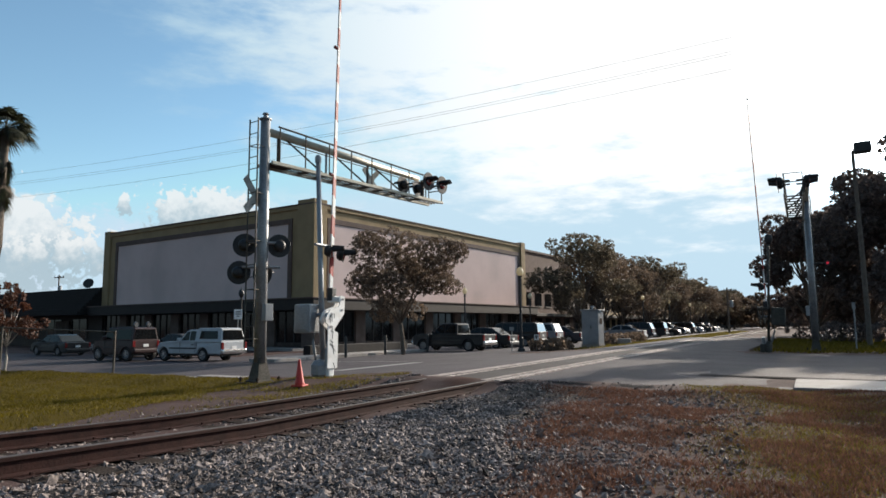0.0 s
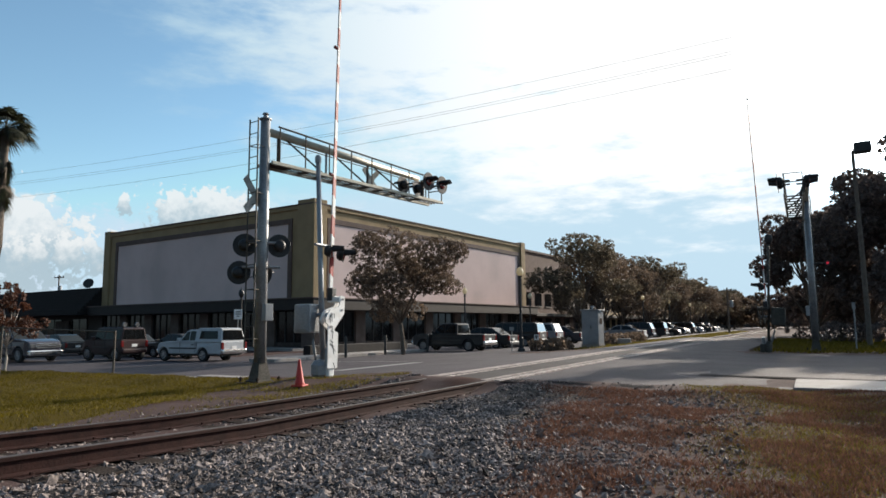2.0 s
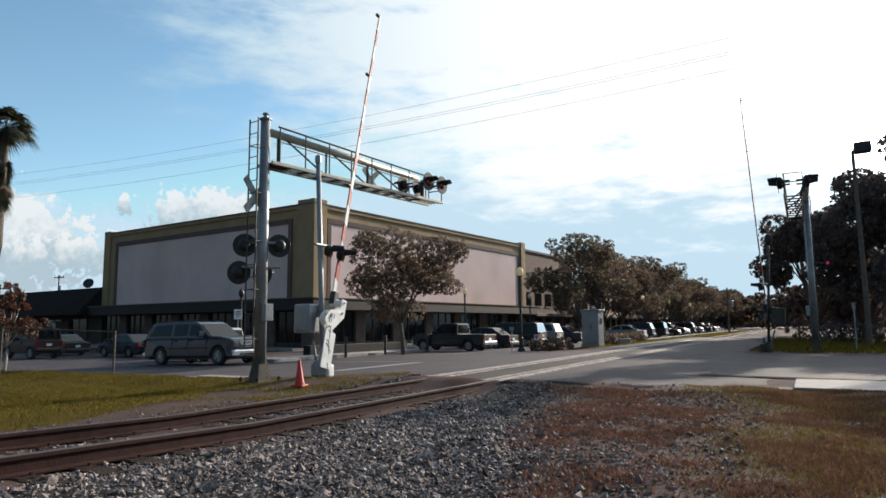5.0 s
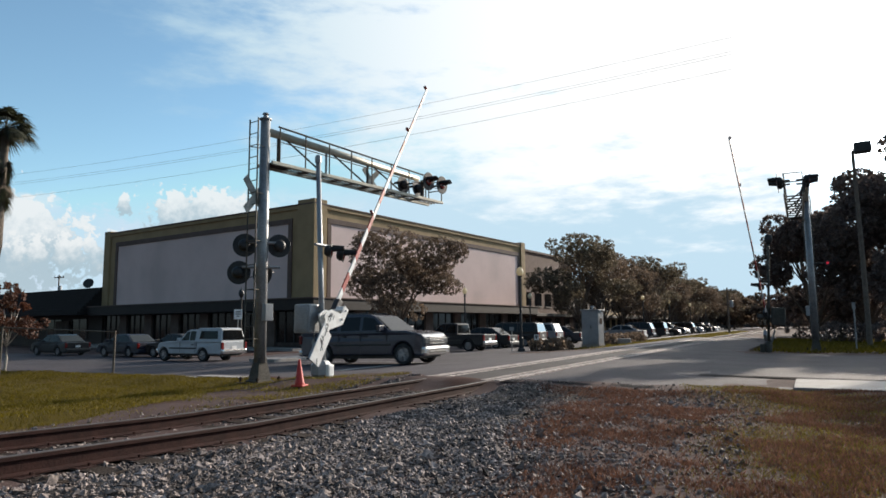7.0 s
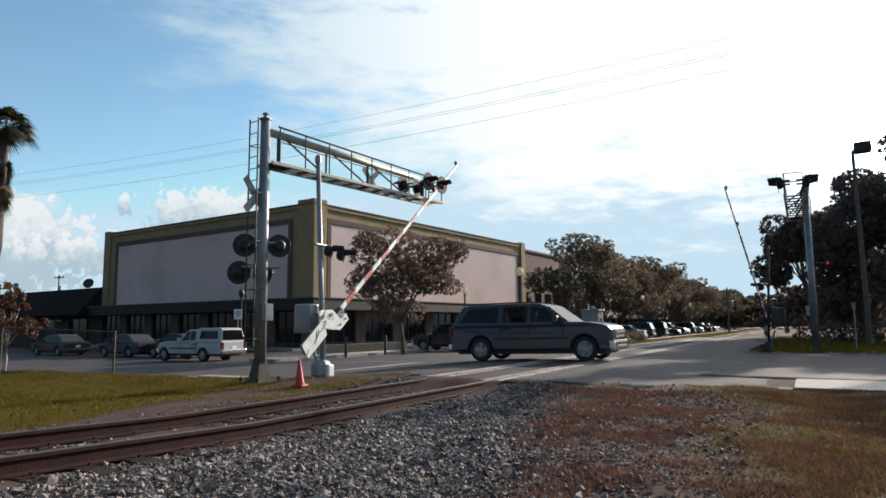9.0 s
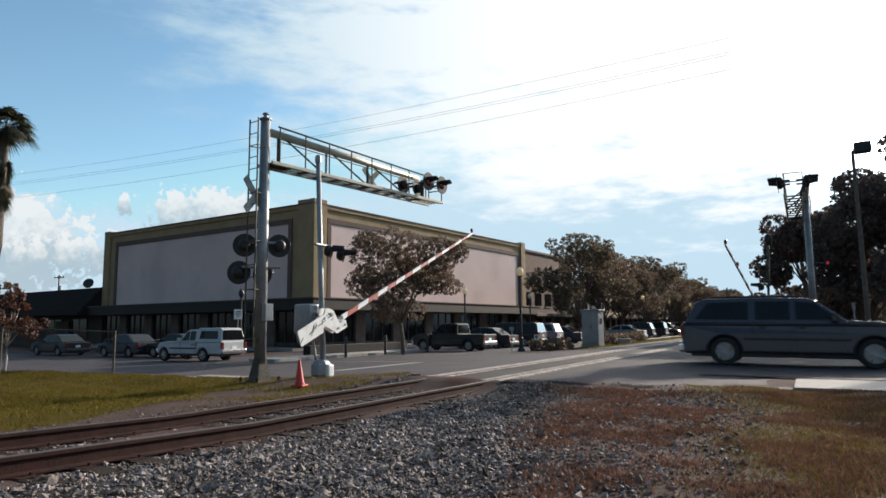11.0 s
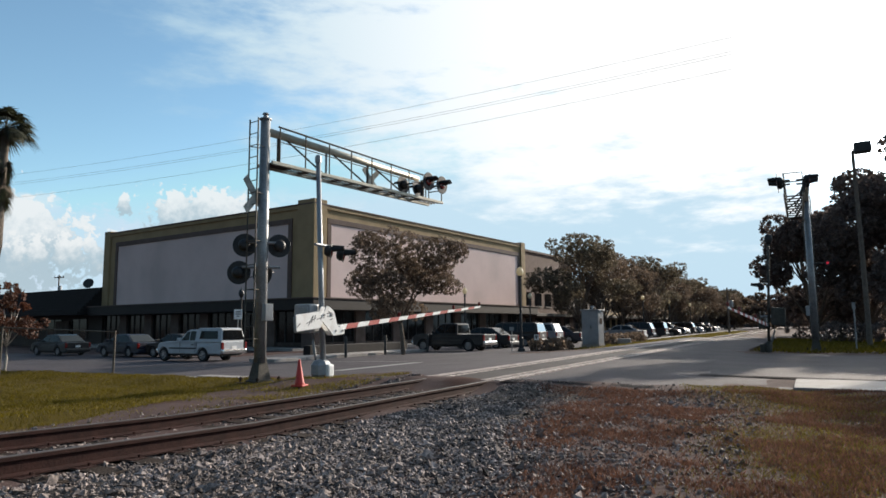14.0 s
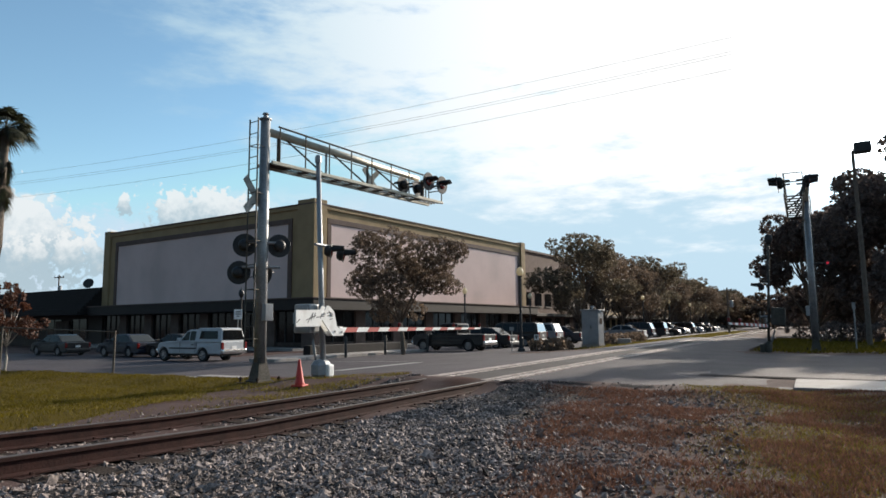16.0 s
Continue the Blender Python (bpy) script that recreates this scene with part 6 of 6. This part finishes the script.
def utility_pole(x, y, z, h, arms, lab):
    t = empty("utility_pole", pose(x, y, z), lab, "utility pole")
    bm = bmesh.new()
    polytube(bm, [(0, 0, -0.5), (0, 0, h)], [0.16, 0.1], 8)
    part("pole", bm, M["pole_wood"], t)
    for k in range(arms):
        bm = bmesh.new()
        box(bm, -1.25, 1.25, -0.07, 0.07, h - 0.5 - 0.9 * k, h - 0.36 - 0.9 * k, 0.01)
        a = part("crossarm", bm, M["pole_wood"], t)
        for dx in (-1.1, -0.4, 0.4, 1.1):
            bm = bmesh.new()
            lathe(bm, [(0.05, h - 0.36 - 0.9 * k), (0.07, h - 0.28 - 0.9 * k), (0.03, h - 0.18 - 0.9 * k)], 8, Matrix.Translation((dx, 0, 0)))
            part("insulator", bm, M["plastic"], a)
    bm = bmesh.new()
    lathe(bm, [(0.2, h - 2.6), (0.24, h - 2.5), (0.24, h - 1.8), (0.15, h - 1.7)], 12, Matrix.Translation((0.42, 0, 0)))
    part("transformer", bm, M["alu"], t)


def cable(a, b, sag, lab):
    pts = []
    n = 48
    for k in range(n + 1):
        t = k / n
        p = Vector(a).lerp(Vector(b), t)
        p.z -= sag * 4 * t * (1 - t)
        pts.append(tuple(p))
    bm = bmesh.new()
    polytube(bm, pts, [0.017] * len(pts), 5)
    ob = part("overhead_cable", bm, M["wire"])
    tagged(ob, lab, "cable", "overhead cables")


def palm_tree():
    x, y = -35.2, 18.38
    z = at_ground(x, y) - 0.05
    t = empty("palm_tree", pose(x, y, z), "tall palm with a ragged crown and hanging dry fronds", "palm tree")
    bm = bmesh.new()
    pts = [(0, 0, -0.3), (0.02, 0, 3), (0.05, 0, 6), (0.0, 0, 9.0), (-0.02, 0, 11.9)]
    polytube(bm, pts, [0.24, 0.18, 0.16, 0.17, 0.2], 12)
    part("trunk", bm, M["bark"], t, smooth=True)
    r = random.Random(3)

    def frond(droop, az, length, mat, base_z, nm):
        bm = bmesh.new()
        d = Vector((math.cos(az), math.sin(az), 0))
        side = Vector((-d.y, d.x, 0))
        stem, el = [], droop
        p = Vector((0, 0, base_z))
        for k in range(7):
            stem.append(p.copy())
            p = p + (d * math.cos(el) + Vector((0, 0, math.sin(el)))) * length / 9
            el -= 0.11
        polytube(bm, [tuple(q) for q in stem], [0.02] * 7, 4)
        # a fan of narrow leaflets from the stem's end
        c = stem[-1]
        ahead = (stem[-1] - stem[-2]).normalized()
        up = side.cross(ahead).normalized()
        n = 26
        for k in range(n):
            a = (k / (n - 1) - 0.5) * 3.6
            q = (ahead * math.cos(a) + side * math.sin(a) + up * 0.12).normalized()
            L = length * (0.62 + 0.12 * math.cos(a)) * r.uniform(0.85, 1.1)
            w = (ahead * -math.sin(a) + side * math.cos(a)).normalized() * 0.035
            m1 = c + q * L * 0.5 + Vector((0, 0, -0.04 * L))
            tip = c + q * L + Vector((0, 0, -0.34 * L - r.uniform(0, 0.12)))
            v = [bm.verts.new(x) for x in (c - w * 0.4, c + w * 0.4, m1 + w, tip, m1 - w)]
            bm.faces.new((v[0], v[1], v[2], v[4]))
            bm.faces.new((v[4], v[2], v[3]))
        part(nm, bm, mat, t)
    for k in range(34):
        frond(r.uniform(-0.2, 1.45), k * 2.4 + r.uniform(-0.3, 0.3), r.uniform(0.95, 1.4), M["palm"], 11.95, "frond")
    for k in range(26):
        frond(r.uniform(-1.45, -0.7), k * 2.4, r.uniform(0.7, 1.05), M["palm_dry"] if k % 2 else M["palm"], r.uniform(8.9, 10.9), "hanging_frond")


def chain_fence():
    f = empty("wire_fence", pose(0, 0, 0), "low chain-link fence with steel posts on the lawn", "fence")
    posts = [(-20.1, 14.3), (-22.6, 12.1), (-25.1, 9.9), (-27.6, 7.7)]
    zs = [float(lawn_z(np.float64(a), np.float64(b))) for a, b in posts]
    h = 1.55
    for (x, y), z in zip(posts, zs):
        bm = bmesh.new()
        tube(bm, (x, y, z - 0.3), (x, y, z + h), 0.035, seg=8)
        part("post", bm, M["shaded_galv"], f)
    for k in range(3):
        a = Vector((*posts[k], zs[k]))
        b = Vector((*posts[k + 1], zs[k + 1]))
        bm = bmesh.new()
        tube(bm, tuple(a + Vector((0, 0, h - 0.03))), tuple(b + Vector((0, 0, h - 0.03))), 0.022, seg=6)
        part("top_rail", bm, M["shaded_galv"], f)
        bm = bmesh.new()
        L = (b - a).length
        d = (b - a) / L
        n = int(L / 0.10)
        for i in range(-14, n + 1):
            for s in (1, -1):
                u0, u1 = i * 0.10, i * 0.10 + 1.45
                if s < 0:
                    u0, u1 = u1, u0
                z0, z1 = 0.05, 1.5
                c0, c1 = min(max(u0, 0), L), min(max(u1, 0), L)
                if c0 == c1:
                    continue
                g0 = z0 + (c0 - u0) / (u1 - u0) * (z1 - z0)
                g1 = z0 + (c1 - u0) / (u1 - u0) * (z1 - z0)
                tube(bm, tuple(a + d * c0 + Vector((0, 0, g0))), tuple(a + d * c1 + Vector((0, 0, g1))), 0.0016, seg=3, caps=False)
        part("wire_mesh", bm, M["shaded_galv"], f)


def low_shops():
    """The low dark building that joins the store's far end, and a flat-roofed one behind it."""
    m = rot_frame((-35.6, 43.1, 0), -5.8)
    s = empty("low_shop_building", m, "low dark shop building with a shingled mansard awning", "building")
    W, z0 = 31.9, -0.75
    bm = bmesh.new()
    box(bm, -W - 30, -W - 0.02, 0.0, 14, z0 - 0.3, 5.2)
    part("wall", bm, M["canopy"], s)
    # sloping shingle front, in courses
    for k in range(9):
        f0 = k / 9
        bm = bmesh.new()
        z = 2.6 + 2.9 * f0
        d = 2.6 * (1 - f0) + 0.1
        box(bm, -W - 30, -W - 0.06, -d, 0.1, z, z + 0.34, 0.02)
        part("shingle_course", bm, M["darkroof"], s)
    bm = bmesh.new()
    box(bm, -W - 30.2, -W - 0.04, -0.2, 14.2, 5.45, 5.62, 0.02)
    part("roof", bm, M["darkroof"], s)
    for k in range(5):
        u = -W - 3.0 - k * 5.6
        bm = bmesh.new()
        box(bm, u - 3.2, u, -0.09, -0.03, z0 + 0.7, 2.2)
        w = part("shop_window", bm, M["shopglass"], s, "dark shop window")
        for f in (0, 0.5, 1):
            bm = bmesh.new()
            box(bm, u - 3.2 * f - 0.05, u - 3.2 * f + 0.05, -0.13, -0.09, z0 + 0.7, 2.2)
            part("mullion", bm, M["plastic"], w)
    bm = bmesh.new()
    box(bm, -W - 9.4, -W - 6.4, -0.35, -0.1, z0, 2.0, 0.03)
    part("pale_panel", bm, M["shop"], s)
    bm = bmesh.new()
    tube(bm, (-W - 5.0, 1.0, 5.6), (-W - 5.0, 1.0, 6.2), 0.04, seg=6)
    lathe(bm, [(0.05, 0), (0.4, 0.1), (0.6, 0.3)], 14, Matrix.Translation((-W - 5.0, 1.0, 6.2)) @ pose(0, 0, 0, 70, 0, 40))
    part("satellite_dish", bm, M["plastic"], s)
    b = empty("flat_roofed_building", pose(-100, 62, -0.7, 0, 0, -5), "distant flat-roofed low building with a pale fascia", "building")
    bm = bmesh.new()
    box(bm, -14, 14, -6, 6, -0.3, 5.6)
    part("wall", bm, M["brick"], b)
    bm = bmesh.new()
    box(bm, -14.2, 14.2, -6.2, 6.2, 5.2, 5.7, 0.03)
    part("fascia", bm, M["shop"], b)


def street_row():
    """Brick shop buildings behind the street trees."""
    r = random.Random(6)
    y = 81.5
    for k in range(7):
        L = r.uniform(13, 19)
        h = r.uniform(7.0, 9.5) if k else 11.6
        mat = (M["brick"], M["shop"], M["ochre"])[k % 3]
        b = empty("shop_building", pose(-32.6, y, -0.7, 0, 0, -4), ("brown brick", "grey-brown rendered", "ochre rendered")[k % 3] + " two-storey shop building behind the street trees", "building", "row of shops")
        bm = bmesh.new()
        box(bm, -16, 0, 0, L - 0.05, -0.3, h)
        part("wall", bm, mat, b)
        bm = bmesh.new()
        box(bm, -16.1, 0.2, -0.02, L - 0.03, h, h + 0.3, 0.03)
        part("parapet", bm, M["trim"], b)
        bm = bmesh.new()
        box(bm, 0.02, 2.0, 0.2, L - 0.3, 3.0, 3.4, 0.03)
        part("awning", bm, M["canopy"], b)
        n = int(L / 3.2)
        for i in range(n):
            u = 0.8 + i * (L - 1.2) / n
            for za, zb, nm in ((0.5, 2.8, "shop_window"), (4.4, 6.2, "window")):
                bm = bmesh.new()
                box(bm, 0.0, 0.05, u, u + 2.0, za, zb)
                w = part(nm, bm, M["shopglass"], b)
                bm = bmesh.new()
                box(bm, 0.0, 0.12, u - 0.08, u + 2.08, za - 0.12, za - 0.002, 0.01)
                part("sill", bm, M["concrete"], w)
        y += L
    # low buildings and hedge masses far beyond the line
    far = empty("distant_building", pose(-8, 300, -0.5), "long low distant building beyond the railway", "building")
    bm = bmesh.new()
    box(bm, -60, 60, 0, 12, -0.3, 5)
    part("wall", bm, M["shop"], far)
    bm = bmesh.new()
    box(bm, -60.4, 60.4, -0.4, 12.4, 5, 5.5, 0.05)
    part("roof", bm, M["darkroof"], far)


def hedge(x, y, L, h, seed, lab, yaw=0, mat=None):
    r = np.random.RandomState(seed)
    t = empty("shrub", pose(x, y, at_ground(x, y) - 0.15, 0, 0, yaw), lab, "shrub")
    blobs = [(r.uniform(-0.3, 0.3), u, h * 0.45, 0.8, 1.0, h * 0.5) for u in np.arange(0, L, 1.0)]
    ob = new("foliage", leaf_cloud("foliage", seed, blobs, int(1500 * L / 3), 0.11, mat or M["leaf_olive"]))
    ob.parent = t
    bm = bmesh.new()
    for u in np.arange(0, L, 1.5):
        polytube(bm, [(0, u, -0.1), (0.1, u + 0.1, h * 0.5)], [0.03, 0.012], 5)
    tagged(part("stems", bm, M["bark"], t), kind="stuff")


traffic_cone()
for x, y, h in ((-14.05, 34.9, 4.7), (-23.3, 46.4, 4.6), (-22.6, 58.5, 4.6), (-16.0, 76, 4.7), (-16.0, 92, 4.7), (-16.0, 110, 4.7), (-16, 128, 4.7)):
    lamp_post(x, y, h)
lamp_post(-34.0, 33.6, 4.4, False)
signal_cabinet()
flood_pole()
sign_post(-31.4, 30.8, 2.9, 0.5, 0.62, "small white parking sign on a steel post", M["white"], 45)
sign_post(-14.9, 35.6, 1.35, 0.25, 0.2, "short steel post with a small plate", M["galv"], 20)
sign_post(-13.3, 35.3, 0.9, 0.25, 0.3, "short steel post with a small pale plate", M["white"], 20)
sign_post(1.8, 34.4, 2.1, 0.14, 0.3, "pale marker post beside the street", M["galv"], 0)
utility_pole(-9.2, 96, -0.3, 6.2, 1, "far timber utility pole with crossarms")
utility_pole(-102, 62.5, -0.7, 10.2, 1, "far timber utility pole with a crossarm")
utility_pole(-118, 64, -0.7, 9.6, 1, "far timber utility pole with a crossarm")
utility_pole(-160, 62, -1.0, 30.0, 2, "tall far transmission pole with crossarms")
utility_pole(60, 74, -1.0, 36.0, 2, "tall far transmission pole with crossarms")
for dz, dy in ((0.0, 0.0), (-1.3, 0.4), (-1.9, -0.4)):
    cable((-160, 62 + dy, 29.4 + dz), (60, 74 + dy, 35.3 + dz), 4.5, "thin dark overhead cable across the sky")
cable((-160, 60, 24.6), (60, 70, 31.0), 4.6, "thin dark overhead cable across the sky")
palm_tree()
chain_fence()
low_shops()
street_row()
hedge(-11.9, 45.0, 9.0, 1.0, 71, "dry low shrubs beside the signal cabinet")
hedge(-13.0, 35.8, 4.0, 0.9, 72, "dry low shrubs at the foot of a lamp post")
# two added rows of dark leaves that stand for the shade below the crowns
hedge(-1.0, 64.0, 16.0, 2.4, 73, "added dark foliage standing for the shade under the broad trees", -90, M["leaf_dark"])
hedge(1.5, 52.0, 14.0, 1.6, 74, "added dark foliage standing for the tree shade beside the street", -80, M["leaf_dark"])
bm = bmesh.new()
box(bm, -0.9, 0.9, -0.35, 0.35, -0.2, 0.42, 0.04)
tagged(part("concrete_block", bm, M["concrete"]), "low concrete block lying beside the signal cabinet", "concrete block").matrix_basis = pose(-11.5, 46.0, at_soil(-11.5, 46.0) + 0.05, 0, 0, 12)
tree("young_tree", pose(-28.2, 15.3, float(lawn_z(np.float64(-28.2), np.float64(15.3)))), 9, 3.8, 1.5, 1.3, 0.05, 2600, 0.08, M["leaf_red"], M["pale_bark"], "young tree with pale stems and reddish leaves on the lawn")

# ---------------------------------------------------------------- motion
def motions():
    xs = [(0.0, -48.9), (0.5, -46.5), (1.0, -44.1), (1.5, -41.7), (2.0, -39.3), (2.5, -36.95), (3.0, -34.5), (3.5, -31.9), (4.0, -29.4), (4.2, -28.4), (5.2, -23.3), (6.3, -18.1),
          (6.5, -17.15), (7.0, -14.9), (7.5, -12.8), (8.0, -11.0), (8.5, -9.42), (9.0, -8.1), (9.2, -7.55), (10.2, -4.0), (11.3, 1.05), (11.5, 1.9), (11.7, 2.72), (11.9, 3.55),
          (12.1, 4.38), (13.0, 8.2), (14.0, 12.7), (15.0, 17.3), (16.0, 22.0)]

    def lie(x, y):
        f, b = at_ground(x + 1.8, y), at_ground(x - 1.8, y)
        return (f + b) / 2 - 0.006, -math.degrees(math.atan2(f - b, 3.6))
    full = []
    for t in [k * 0.25 for k in range(65)]:
        x = float(np.interp(t, [a for a, _ in xs], [b for _, b in xs]))
        full.append((t, x))
    walk(suv, [(t, pose(x, 21.9, lie(x, 21.9)[0], 0, lie(x, 21.9)[1], 0)) for t, x in full])
    for w in suv_wheels:
        rows = []
        for t in [k * 0.125 for k in range(129)]:
            x = float(np.interp(t, [a for a, _ in xs], [b for _, b in xs]))
            rows.append((t, Matrix.Translation(w.location) @ pose(0, 0, 0, 0, math.degrees((x + 48.9) / 0.40), 0)))
        walk(w, rows)
    js = [(0.0, -33.65), (1.0, -33.8), (1.5, -34.2), (2.0, -34.6), (2.5, -35.3), (3.0, -36.0), (3.5, -36.95), (4.0, -38.3), (5.0, -42.5), (6.0, -48.0), (7.0, -54.0), (8.0, -58.5), (9.0, -59.5), (16.0, -59.5)]
    walk(jeep, [(t, pose(x, 24.6, at_ground(x, 24.6) - 0.006, 0, 0, 180)) for t, x in js])
    for w in jeep_wheels:
        rows = []
        for t in [k * 0.08 for k in range(114)] + [16.0]:
            x = float(np.interp(t, [a for a, _ in js], [b for _, b in js]))
            rows.append((t, Matrix.Translation(w.location) @ pose(0, 0, 0, 0, math.degrees((-33.65 - x) / 0.38), 0)))
        walk(w, rows)
    up = [(0.0, 85.9), (3.4, 85.9), (3.7, 85.1), (3.9, 84.2), (4.0, 83.5), (4.2, 81.8), (6.3, 62.4), (6.5, 60.6), (7.0, 55.9), (7.5, 51.4), (8.0, 46.8), (8.5, 42.0), (9.0, 37.0), (9.2, 35.1),
          (11.3, 20.5), (12.0, 16.3), (12.5, 13.1), (13.0, 9.9), (13.5, 7.0), (14.0, 5.0), (14.5, 3.4), (15.0, 1.9), (15.5, 0.7), (16.0, 0.1)]
    mend = lambda a: a + float(np.interp(a, [0.0, 10.0, 19.3, 28.0, 37.0, 56.3, 85.9], [-0.2, -0.2, -0.6, 0.3, 1.0, 0.8, 2.2]))
    walk(arm_1, [(t, pose(0.0, -0.05, 1.60, mend(a), 0, 0)) for t, a in up])
    up2 = [(0.0, 80.2), (3.3, 80.2), (4.2, 76.6), (6.3, 51.6), (7.0, 43.6), (8.0, 35.4), (9.2, 27.0), (11.3, 14.3), (11.7, 12.3), (12.1, 10.5), (12.5, 8.8), (13.0, 6.8), (14.0, 3.5), (15.0, 1.2), (16.0, 0.5)]
    walk(arm_2, [(t, Matrix.Translation((0.0, -0.15, 1.49)) @ pose(0, 0, 0, 0, 3.4, -4.4) @ pose(0, 0, 0, a, 0, 0)) for t, a in up2])


motions()
